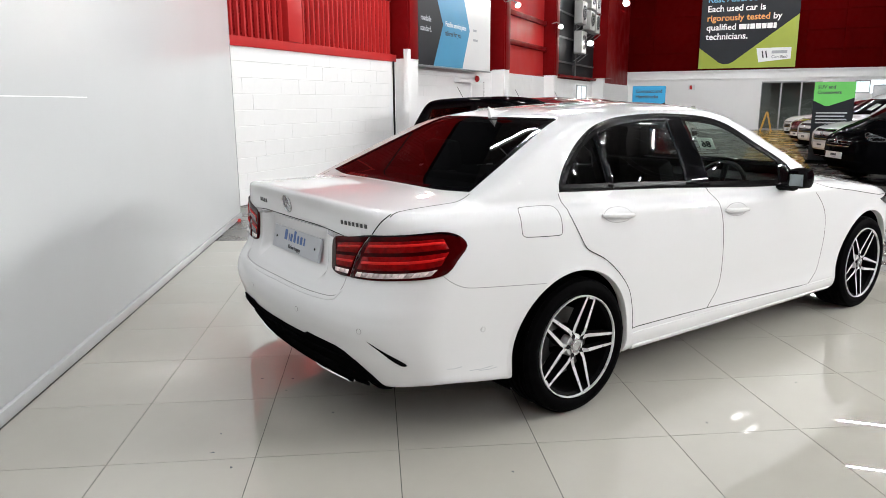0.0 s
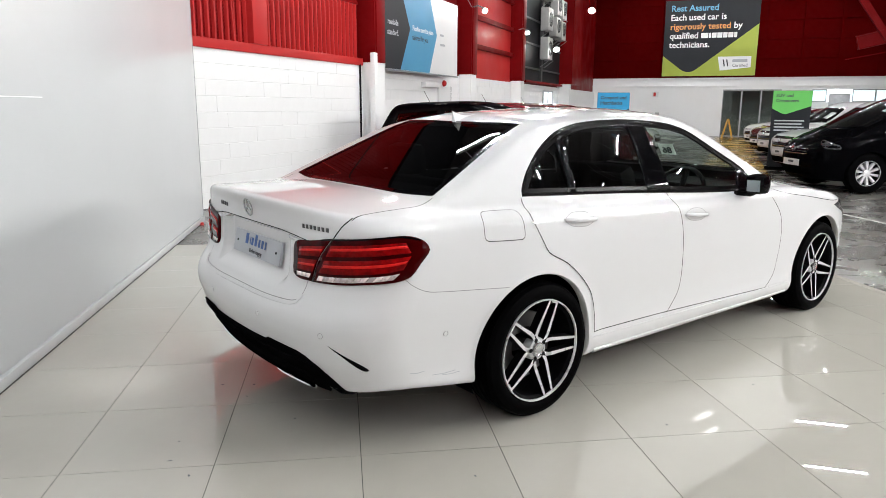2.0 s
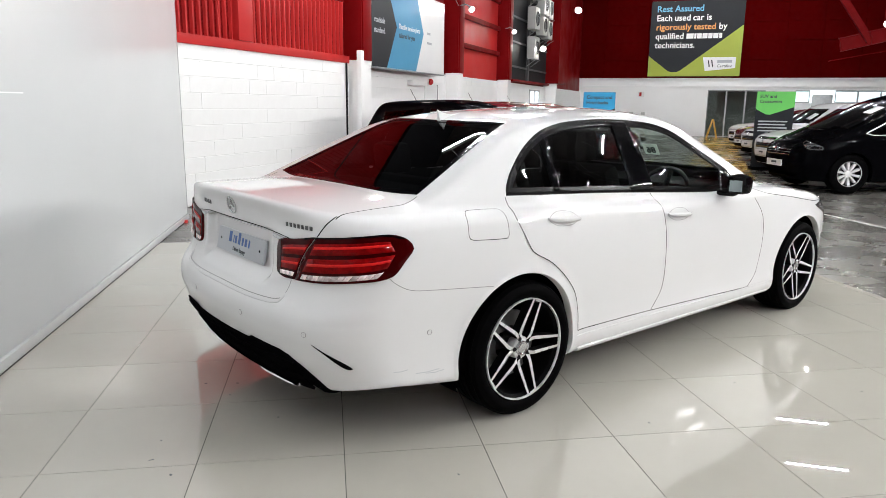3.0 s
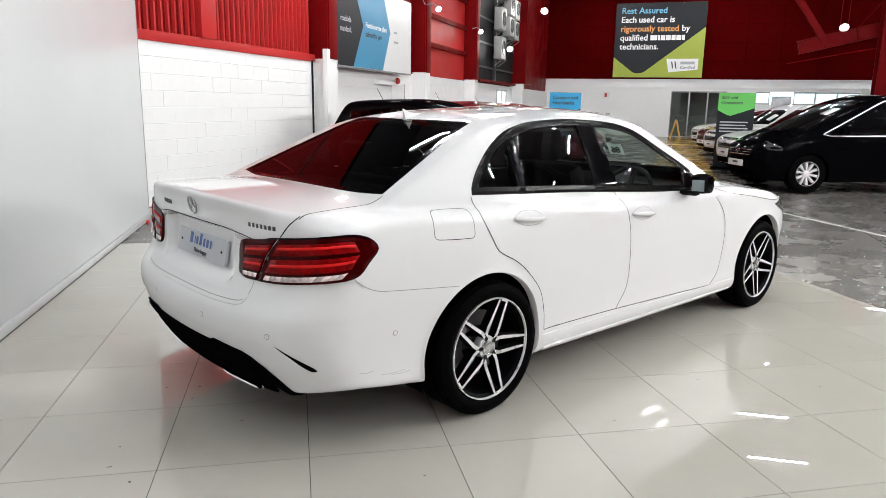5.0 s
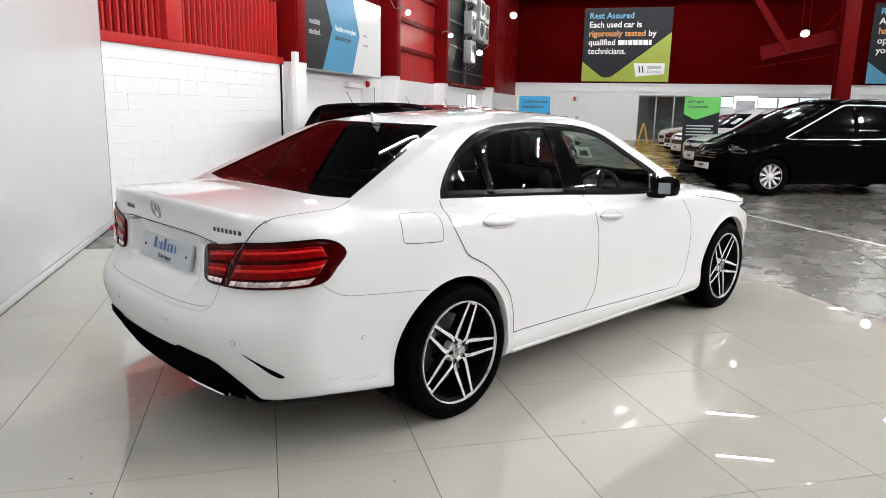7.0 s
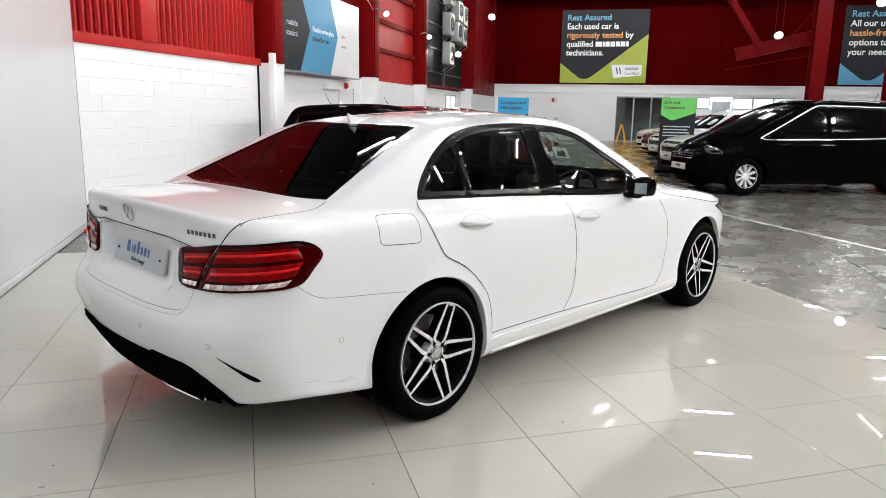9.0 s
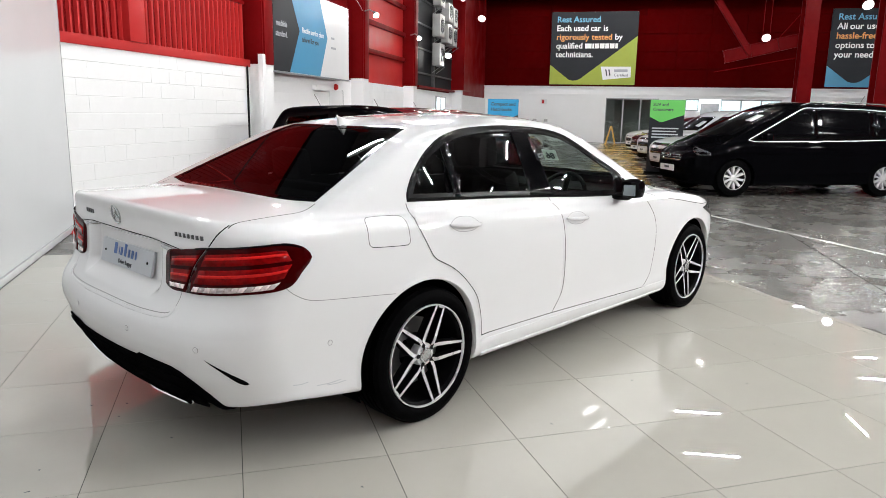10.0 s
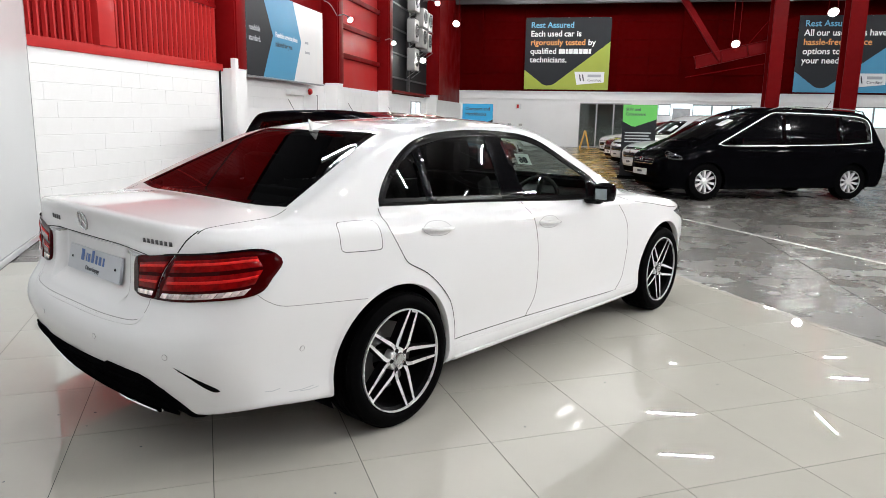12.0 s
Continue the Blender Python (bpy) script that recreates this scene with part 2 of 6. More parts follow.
def inside(poly, a, b):
    """Which points (a, b) lie in a polygon."""
    poly = np.array(poly)
    ok = np.zeros(np.shape(a), bool)
    for (x0, y0), (x1, y1) in zip(poly, np.roll(poly, -1, 0)):
        cross = ((y0 > b) != (y1 > b)) & (a < (x1 - x0) * (b - y0) / (y1 - y0 + 1e-12) + x0)
        ok ^= cross
    return ok


def rounded(points, step=0.012, closed=True, sharp=()):
    """A smooth line through points, sharp at the corners named."""
    p = np.array(points, float)
    n = len(p)
    out = []
    for i in range(n if closed else n - 1):
        j = (i + 1) % n
        a, b = p[i], p[j]
        h, k = p[(i - 1) % n] if closed or i else a, p[(j + 1) % n] if closed or j < n - 1 else b
        ta = np.zeros(2) if i in sharp else (b - h) / 2
        tb = np.zeros(2) if j in sharp else (k - a) / 2
        if i in sharp:
            ta = (b - a) * 0.8
        if j in sharp:
            tb = (b - a) * 0.8
        d = np.linalg.norm(b - a)
        la, lb = np.linalg.norm(ta), np.linalg.norm(tb)
        ta, tb = ta * min(1, d / max(la, 1e-9)), tb * min(1, d / max(lb, 1e-9))
        for t in np.arange(0, 1, min(0.5, step / max(d, 1e-6))):
            out.append((2 * t**3 - 3 * t**2 + 1) * a + (t**3 - 2 * t**2 + t) * ta + (3 * t**2 - 2 * t**3) * b + (t**3 - t**2) * tb)
    if not closed:
        out.append(p[-1])
    return np.array(out)


class Skin:
    """Lays panes, trims and gaps onto a car body's surface."""

    def __init__(self, field, ob):
        self.field, self.ob = field, ob

    def axes(self, view):
        d = Vector(view).normalized()
        if abs(d.z) > 0.9:
            return np.array(d), np.array((1.0, 0, 0)), np.array((0, 1.0, 0))
        r = d.cross(Vector((0, 0, 1))).normalized()
        return np.array(d), np.array(r), np.array((0, 0, 1.0))

    def drop(self, ab, view):
        """Points (a, b) of a view, carried along it onto the body, and the normals there."""
        d, r, u = self.axes(view)
        ab = np.asarray(ab, float)
        start = ab[:, :1] * r + ab[:, 1:] * u - d * 5.0
        p = meet(self.field, start, np.repeat(d[None], len(ab), 0), 8.0, 500)
        bad = np.isnan(p[:, 0])
        if bad.any() and not bad.all():
            good = np.where(~bad)[0]
            for i in np.where(bad)[0]:
                p[i] = p[good[np.abs(good - i).argmin()]]
        return p, slope(self.field, p)

    def lay(self, name, outline, view, material, parent=None, off=0.003, thick=0.006, cell=0.04, label="", both=False, smooth=True):
        bm = bmesh.new()
        bm.faces.new([bm.verts.new((a, b, 0)) for a, b in outline])
        lo, hi = np.min(outline, 0), np.max(outline, 0)
        for n in (0, 1):
            for c in np.arange(lo[n] + cell, hi[n], cell):
                co, no = [0, 0, 0], [0, 0, 0]
                co[n], no[n] = c, 1
                bmesh.ops.bisect_plane(bm, geom=bm.verts[:] + bm.edges[:] + bm.faces[:], plane_co=co, plane_no=no, dist=1e-5)
        bm.verts.index_update()
        p, nrm = self.drop([(v.co.x, v.co.y) for v in bm.verts], view)
        for v, q, w in zip(bm.verts, p, nrm):
            v.co = Vector(q + w * off)
        for f in bm.faces:
            f.smooth = smooth
        rim = [e for e in bm.edges if e.is_boundary]
        got = bmesh.ops.extrude_edge_only(bm, edges=rim)
        down = [g for g in got["geom"] if isinstance(g, bmesh.types.BMVert)]
        at = np.array([v.co for v in down])
        for v, w in zip(down, slope(self.field, at)):
            v.co -= Vector(w * thick)
        made = []
        me = bpy.data.meshes.new(name)
        bmesh.ops.recalc_face_normals(bm, faces=bm.faces)
        bm.to_mesh(me)
        made.append(part(name, me, material, parent or self.ob, label))
        if both:
            bmesh.ops.scale(bm, verts=bm.verts, vec=(1, -1, 1))
            bmesh.ops.reverse_faces(bm, faces=bm.faces)
            me = bpy.data.meshes.new(name)
            bm.to_mesh(me)
            made.append(part(name, me, material, (parent if not isinstance(parent, tuple) else parent[1]) or self.ob, label))
        bm.free()
        return made

    def ribbon(self, name, line, view, material, parent=None, width=0.005, off=0.0012, both=False, label="", high=0.0):
        """A narrow strip along a line of a view, on the body."""
        p, n = self.drop(line, view)
        t = np.gradient(p, axis=0)
        t /= np.maximum(np.linalg.norm(t, axis=1, keepdims=True), 1e-9)
        s = np.cross(n, t)
        made = []
        for k in (1, -1) if both else (1,):
            bm = bmesh.new()
            f = np.array((1, k, 1))
            if high:
                rows = [(-0.5, -0.002), (-0.42, high * 0.8), (0, high), (0.42, high * 0.8), (0.5, -0.002)]
            else:
                rows = [(-0.5, off), (0.5, off)]
            rings = [[bm.verts.new((q + w * width * c + m * h) * f) for c, h in rows] for q, w, m in zip(p, s, n)]
            for a, b in zip(rings, rings[1:]):
                for i in range(len(rows) - 1):
                    bm.faces.new((a[i], b[i], b[i + 1], a[i + 1]))
            made.append(part(name, bm, material, parent or self.ob, label, smooth=True))
        return made

    def band(self, name, loops, view, material, parent=None, both=False, label=""):
        """A closed surround: loops of (line, height) with the same number of points, joined row by row."""
        rows = [(lambda pn: pn[0] + pn[1] * h)(self.drop(line, view)) for line, h in loops]
        for k in (1, -1) if both else (1,):
            bm = bmesh.new()
            rings = [[bm.verts.new(q * (1, k, 1)) for q in row] for row in rows]
            n = len(rows[0])
            for a, b in zip(rings, rings[1:]):
                for i in range(n):
                    bm.faces.new((a[i], a[(i + 1) % n], b[(i + 1) % n], b[i]))
            part(name, bm, material, parent or self.ob, label, smooth=True)
# ---- car bodies as smooth solid fields ----
def table(points, blur=0.02, step=0.004):
    """A smooth curve through points (a, b): returns a function of a."""
    a, b = np.array(points, float).T
    q = np.arange(a[0] - 0.4, a[-1] + 0.4, step)
    v = np.interp(q, a, b)
    lo, hi = (b[1] - b[0]) / (a[1] - a[0]), (b[-1] - b[-2]) / (a[-1] - a[-2])
    v = np.where(q < a[0], b[0] + lo * (q - a[0]), np.where(q > a[-1], b[-1] + hi * (q - a[-1]), v))
    n = max(1, int(3 * blur / step))
    k = np.exp(-0.5 * (np.arange(-n, n + 1) * step / blur) ** 2)
    v = np.convolve(np.pad(v, n, mode="edge"), k / k.sum(), mode="valid")
    return lambda s: np.interp(s, q, v)


def smax(a, b, k):
    h = np.clip(0.5 + 0.5 * (a - b) / k, 0, 1)
    return b * (1 - h) + a * h + k * h * (1 - h)


def smin(a, b, k):
    return -smax(-a, -b, k)


def car_field(s):
    """The field of a car body, x ahead from the rear axle, y to its left, z up: below zero inside."""
    deck, side, plan = table(s["deck"], 0.04), table(s["side"], 0.025), table(s["plan"], 0.12)
    rear, front, low = table(s["rear"], 0.014), table(s["front"], 0.03), table(s["low"], 0.03)
    roof, gside, gplan = table(s["roof"], 0.10), table(s["gside"], 0.03), table(s["gplan"], 0.15)
    (rx0, rz0, rx1, rz1), (wx0, wz0, wx1, wz1) = s["rear_glass"], s["wind_glass"]
    ra, wa = math.atan2(rz1 - rz0, rx1 - rx0), math.atan2(wz0 - wz1, wx1 - wx0)
    base, arch, k = s["base"], s["arch"], s["corner"]

    def field(x, y, z):
        y = np.abs(y)
        lip = sum(0.010 * np.exp(-(((np.hypot(x - ax, z - 0.33) - arch) / 0.05) ** 2)) for ax in (0, base)) * (z < 0.8) * s.get("flare", 1.0)
        f = y - side(z) * plan(x) - lip
        back = rear(z) + (s["bow"] - 0.035 * np.clip((z - 0.60) / 0.16, 0, 1)) * (y / 0.9) ** 2.2 - x
        if s.get("recess"):
            y0, z0, z1, deep = s["recess"]
            cut = np.clip((y0 - y) / 0.055 + 0.5, 0, 1) * np.clip((z - z0) / 0.07, 0, 1) * np.clip((z1 - z) / 0.016 + 0.5, 0, 1)
            back = back + deep * cut * cut * (3 - 2 * cut)
        f = smax(f, back, k)
        f = smax(f, x - front(z) + s["nose_bow"] * (y / 0.9) ** s.get("nose_curl", 2.4), s.get("nose_k", 0.30))
        f = smax(f, z - deck(x) + s["crown"] * (y / 0.8) ** 2.5, s["edge"])
        f = smax(f, low(x) - z, 0.035)
        g = y - gside(z) * gplan(x)
        glass = (z - rz0) * math.cos(ra) - (x - rx0 - s.get("glass_bow", 0.05) * (y / 0.6) ** 2) * math.sin(ra)
        shield = (z - wz1) * math.cos(wa) + (x - wx1 + 0.10 * (y / 0.6) ** 2) * math.sin(wa)
        top = z - roof(x) + s["roof_crown"] * (y / 0.6) ** 2.4
        h = smax(smax(top, glass, s["soft_rear"]), shield, 0.09)
        h = smax(h, g, s["rail"])
        h = smax(h, s["belt"] - z, 0.02)
        f = smin(f, h, s.get("waist", 0.05))
        return f

    return field


def slope(field, p, e=0.003):
    """The unit normals of a field at points p."""
    g = np.stack([field(*(p + d).T) - field(*(p - d).T) for d in np.eye(3) * e], 1)
    return g / np.maximum(np.linalg.norm(g, axis=1, keepdims=True), 1e-9)


def meet(field, start, way, reach=3.5, steps=260):
    """Where rays from start along way first meet the body; NaN where they miss."""
    start, way = np.atleast_2d(start).astype(float), np.atleast_2d(way).astype(float)
    t = np.linspace(0, reach, steps)
    v = np.array([field(*(start + way * s).T) for s in t])
    inside = v < 0
    first = inside.argmax(0)
    a, b = t[np.maximum(first - 1, 0)], t[first]
    for _ in range(22):
        m = (a + b) / 2
        hit = field(*(start + way * m[:, None]).T) < 0
        a, b = np.where(hit, a, m), np.where(hit, m, b)
    p = start + way * b[:, None]
    p[~inside.any(0)] = np.nan
    return p


def shell(field, lo, hi, h):
    """The body's surface as vertices, four-sided faces and normals (surface nets, mirrored in y = 0)."""
    xs, zs = np.arange(lo[0], hi[0], h), np.arange(lo[2], hi[2], h)
    ys = np.arange(-h / 2, hi[1], h)
    X, Y, Z = np.meshgrid(xs, ys, zs, indexing="ij")
    v = np.concatenate([field(X[i:i + 16], Y[i:i + 16], Z[i:i + 16]) for i in range(0, len(xs), 16)])
    sgn = v < 0
    c = [slice(None, -1), slice(1, None)]
    corners = [(a, b, d) for a in (0, 1) for b in (0, 1) for d in (0, 1)]
    some = np.zeros(tuple(n - 1 for n in v.shape), int)
    for a, b, d in corners:
        some += sgn[c[a], c[b], c[d]]
    cell = (some > 0) & (some < 8)
    ids = -np.ones(cell.shape, int)
    ids[cell] = np.arange(cell.sum())
    p = np.stack([xs[:-1][np.where(cell)[0]], ys[:-1][np.where(cell)[1]], zs[:-1][np.where(cell)[2]]], 1) + h / 2
    seam = np.where(cell)[1] == 0
    for _ in range(4):
        g = np.stack([field(*(p + d).T) - field(*(p - d).T) for d in np.eye(3) * 0.003], 1) / 0.006
        move = (field(*p.T) / np.maximum((g * g).sum(1), 0.2))[:, None] * g
        p = p - np.clip(move, -h, h) * 0.8
        p[seam, 1] = 0
    faces = []
    for axis in range(3):
        o = [i for i in range(3) if i != axis]
        n = [slice(1, -1)] * 3
        n[axis] = slice(None, -1)
        m = [slice(1, -1)] * 3
        m[axis] = slice(1, None)
        A, B = sgn[tuple(n)], sgn[tuple(m)]
        at = np.argwhere(A != B)
        up = A[A != B]
        base = at.copy()
        base[:, o[0]] += 1
        base[:, o[1]] += 1
        quad = []
        for da, db in ((0, 0), (1, 0), (1, 1), (0, 1)):
            q = base.copy()
            q[:, o[0]] -= da
            q[:, o[1]] -= db
            quad.append(ids[q[:, 0], q[:, 1], q[:, 2]])
        quad = np.stack(quad, 1)
        flip = up if axis != 1 else ~up
        quad[~flip] = quad[~flip][:, ::-1]
        faces.append(quad)
    f = np.concatenate(faces)
    f = f[(f >= 0).all(1)]
    other = np.where(seam, np.arange(len(p)), np.arange(len(p)) + len(p))
    used = np.concatenate([f, other[f][:, ::-1]])
    both = np.concatenate([p, p * [1, -1, 1]])
    return both, used, slope(field, both)


SALOON = dict(
    base=2.874, arch=0.362, belt=0.90, glass_bow=0.028, waist=0.02, corner=0.24, bow=0.14, nose_bow=0.34, nose_curl=3.0, nose_k=0.26, crown=0.05, edge=0.055, roof_crown=0.045, soft_rear=0.045, rail=0.055,
    deck=[(-1.2, 1.058), (-0.95, 1.062), (-0.7, 1.064), (-0.4, 1.062), (0.3, 1.04), (1.4, 1.00), (2.1, 1.01), (2.5, 0.985), (3.0, 0.92), (3.4, 0.84), (3.6, 0.76), (3.75, 0.62)],
    wells=((-0.03, 0.368), (2.835, 0.375)),
    side=[(0.12, 0.80), (0.19, 0.86), (0.24, 0.898), (0.30, 0.908), (0.345, 0.900), (0.45, 0.903), (0.55, 0.912), (0.65, 0.918), (0.75, 0.919), (0.82, 0.915), (0.88, 0.908), (0.95, 0.893), (1.02, 0.868), (1.10, 0.82)],
    plan=[(-1.3, 0.92), (-0.8, 0.965), (-0.2, 0.995), (0.4, 1.0), (2.4, 1.0), (3.0, 0.987), (3.5, 0.942), (3.8, 0.895)],
    rear=[(0.22, -0.97), (0.33, -1.04), (0.42, -1.095), (0.52, -1.125), (0.57, -1.128), (0.61, -1.12), (0.64, -1.10), (0.67, -1.072), (0.70, -1.050), (0.735, -1.033), (0.78, -1.023), (0.88, -1.017), (0.955, -1.014), (1.0, -1.018), (1.03, -1.035), (1.06, -1.068)],
    recess=(0.355, 0.675, 0.916, 0.044),
    front=[(0.2, 3.60), (0.35, 3.70), (0.55, 3.74), (0.7, 3.70), (0.85, 3.55)],
    low=[(-1.2, 0.248), (-1.0, 0.250), (-0.925, 0.275), (-0.83, 0.298), (-0.70, 0.296), (-0.53, 0.268), (-0.38, 0.246), (0.3, 0.205), (1.2, 0.18), (2.3, 0.195), (3.0, 0.20), (3.7, 0.20)],
    roof=[(-0.6, 1.30), (0.0, 1.375), (0.5, 1.425), (1.0, 1.45), (1.4, 1.445), (1.9, 1.40), (2.4, 1.32)],
    gside=[(0.9, 0.86), (1.0, 0.845), (1.05, 0.828), (1.1, 0.802), (1.2, 0.748), (1.3, 0.690), (1.38, 0.642), (1.5, 0.57)],
    gplan=[(-0.7, 0.93), (-0.2, 0.965), (0.4, 1.0), (1.5, 1.0), (2.2, 0.96)],
    rear_glass=(-0.50, 1.055, 0.215, 1.372), wind_glass=(1.50, 1.425, 2.42, 1.0),
)

MPV = dict(
    base=3.07, belt=0.93, arch=0.37, corner=0.20, bow=0.08, nose_bow=0.34, crown=0.04, edge=0.08, roof_crown=0.04, soft_rear=0.14, rail=0.07,
    deck=[(-0.96, 1.02), (0.14, 1.02), (2.34, 1.02), (2.82, 1.05), (3.32, 0.98), (3.69, 0.86), (3.93, 0.70)],
    side=[(0.15, 0.84), (0.25, 0.90), (0.5, 0.93), (0.8, 0.945), (0.95, 0.93), (1.05, 0.90)],
    plan=[(-1.06, 0.93), (-0.36, 1.0), (2.74, 1.0), (3.34, 0.97), (3.9, 0.90)],
    rear=[(0.2, -0.78), (0.45, -0.86), (0.7, -0.84), (1.1, -0.80)], front=[(0.2, 3.82), (0.5, 3.93), (0.75, 3.91), (1.0, 3.67)],
    low=[(-1.0, 0.26), (0.1, 0.22), (3.1, 0.20), (4.0, 0.20)],
    roof=[(-0.96, 1.60), (-0.3, 1.68), (0.14, 1.71), (1.14, 1.73), (1.94, 1.69), (2.74, 1.5)],
    gside=[(0.9, 0.90), (1.05, 0.875), (1.3, 0.81), (1.6, 0.71), (1.8, 0.64)], gplan=[(-0.96, 0.92), (0.14, 1.0), (2.14, 1.0), (3.14, 0.93)],
    rear_glass=(-0.84, 0.98, -0.46, 1.66), wind_glass=(1.92, 1.68, 3.34, 1.02),
    windows=[[(-0.40, 1.12), (-0.32, 1.48), (0.24, 1.565), (0.26, 1.08)], [(0.30, 1.08), (0.28, 1.57), (1.36, 1.59), (1.38, 1.05)], [(1.46, 1.05), (1.44, 1.585), (1.74, 1.565), (2.66, 1.14), (2.80, 1.06), (2.68, 1.03)]],
    shield=[(2.09, 0.55), (2.17, 0), (2.09, -0.55), (3.07, -0.68), (3.25, 0), (3.07, 0.68)],
    lamp=[(-0.20, 0.74), (-0.18, 0.80), (0.14, 0.88), (0.17, 0.85), (0.04, 0.75)], grille=(0.42, 0.62, 0.74), plate_z=0.48, tyre=0.345,
)
SUV = dict(
    base=2.65, belt=0.93, arch=0.37, corner=0.20, bow=0.08, nose_bow=0.30, crown=0.05, edge=0.10, roof_crown=0.04, soft_rear=0.10, rail=0.07,
    deck=[(-1.0, 1.02), (0, 1.02), (1.8, 1.02), (2.3, 1.04), (2.9, 0.98), (3.3, 0.88), (3.5, 0.74)],
    side=[(0.15, 0.82), (0.25, 0.88), (0.5, 0.90), (0.8, 0.91), (0.95, 0.90), (1.05, 0.87)],
    plan=[(-1.0, 0.95), (-0.5, 1.0), (2.3, 1.0), (2.9, 0.97), (3.5, 0.90)],
    rear=[(0.2, -0.78), (0.45, -0.88), (0.7, -0.86), (1.1, -0.82)], front=[(0.2, 3.35), (0.5, 3.46), (0.75, 3.46), (1.0, 3.3)],
    low=[(-1.0, 0.26), (0, 0.24), (2.6, 0.22), (3.5, 0.24)],
    roof=[(-1.0, 1.56), (0, 1.62), (1.0, 1.64), (1.6, 1.60), (2.4, 1.4)],
    gside=[(0.9, 0.87), (1.05, 0.845), (1.3, 0.77), (1.55, 0.67), (1.7, 0.60)], gplan=[(-1.0, 0.92), (0, 1.0), (1.6, 1.0), (2.6, 0.94)],
    rear_glass=(-0.88, 0.98, -0.35, 1.60), wind_glass=(1.35, 1.62, 2.30, 1.02),
    windows=[[(-0.35, 1.10), (-0.15, 1.42), (0.62, 1.50), (0.66, 1.06)], [(0.72, 1.06), (0.68, 1.505), (1.15, 1.48), (1.90, 1.08), (1.88, 1.04)]],
    shield=[(1.52, 0.50), (1.60, 0), (1.52, -0.50), (2.10, -0.64), (2.24, 0), (2.10, 0.64)],
    lamp=[(-0.28, 0.76), (-0.27, 0.86), (0.10, 0.93), (0.14, 0.90), (0.0, 0.78)], grille=(0.40, 0.60, 0.84), plate_z=0.50, tyre=0.34,
)
HATCH = dict(
    base=2.50, belt=0.86, arch=0.345, corner=0.20, bow=0.08, nose_bow=0.30, crown=0.05, edge=0.10, roof_crown=0.04, soft_rear=0.10, rail=0.06,
    deck=[(-0.8, 0.95), (0, 0.95), (1.8, 0.94), (2.2, 0.96), (2.8, 0.88), (3.1, 0.80), (3.3, 0.64)],
    side=[(0.15, 0.76), (0.25, 0.81), (0.5, 0.84), (0.8, 0.85), (0.9, 0.84), (1.0, 0.80)],
    plan=[(-0.9, 0.95), (-0.4, 1.0), (2.2, 1.0), (2.7, 0.97), (3.3, 0.90)],
    rear=[(0.2, -0.58), (0.45, -0.68), (0.7, -0.66), (1.0, -0.60)], front=[(0.2, 3.12), (0.5, 3.22), (0.7, 3.2), (0.9, 3.05)],
    low=[(-0.8, 0.24), (0, 0.20), (2.5, 0.18), (3.3, 0.20)],
    roof=[(-0.8, 1.40), (0, 1.45), (0.8, 1.47), (1.4, 1.43), (2.2, 1.25)],
    gside=[(0.8, 0.82), (0.95, 0.79), (1.2, 0.71), (1.4, 0.62), (1.5, 0.57)], gplan=[(-0.8, 0.92), (0, 1.0), (1.4, 1.0), (2.4, 0.94)],
    rear_glass=(-0.66, 0.92, -0.38, 1.42), wind_glass=(1.20, 1.45, 2.12, 0.95),
    windows=[[(-0.30, 1.02), (-0.22, 1.28), (0.55, 1.34), (0.60, 0.98)], [(0.66, 0.98), (0.62, 1.345), (1.05, 1.31), (1.72, 1.0), (1.70, 0.96)]],
    shield=[(1.35, 0.46), (1.42, 0), (1.35, -0.46), (1.92, -0.60), (2.05, 0), (1.92, 0.60)],
    lamp=[(-0.26, 0.66), (-0.25, 0.78), (0.08, 0.84), (0.12, 0.80), (0.0, 0.68)], grille=(0.36, 0.50, 0.70), plate_z=0.42, tyre=0.315,
)

# ---- the white saloon ----
def split_shell(v, f, n, which, name, material, parent, label="", inward=0.0):
    """The chosen faces of a body shell as one mesh with the body's own normals."""
    f = f[which]
    ids, back = np.unique(f, return_inverse=True)
    me = bpy.data.meshes.new(name)
    me.from_pydata(v[ids] - n[ids] * inward, [], back.reshape(f.shape)[:, ::-1] if inward else back.reshape(f.shape))
    me.polygons.foreach_set("use_smooth", np.ones(len(f), bool))
    me.normals_split_custom_set_from_vertices((-n[ids] if inward else n[ids]).tolist())
    return part(name, me, material, parent, label)


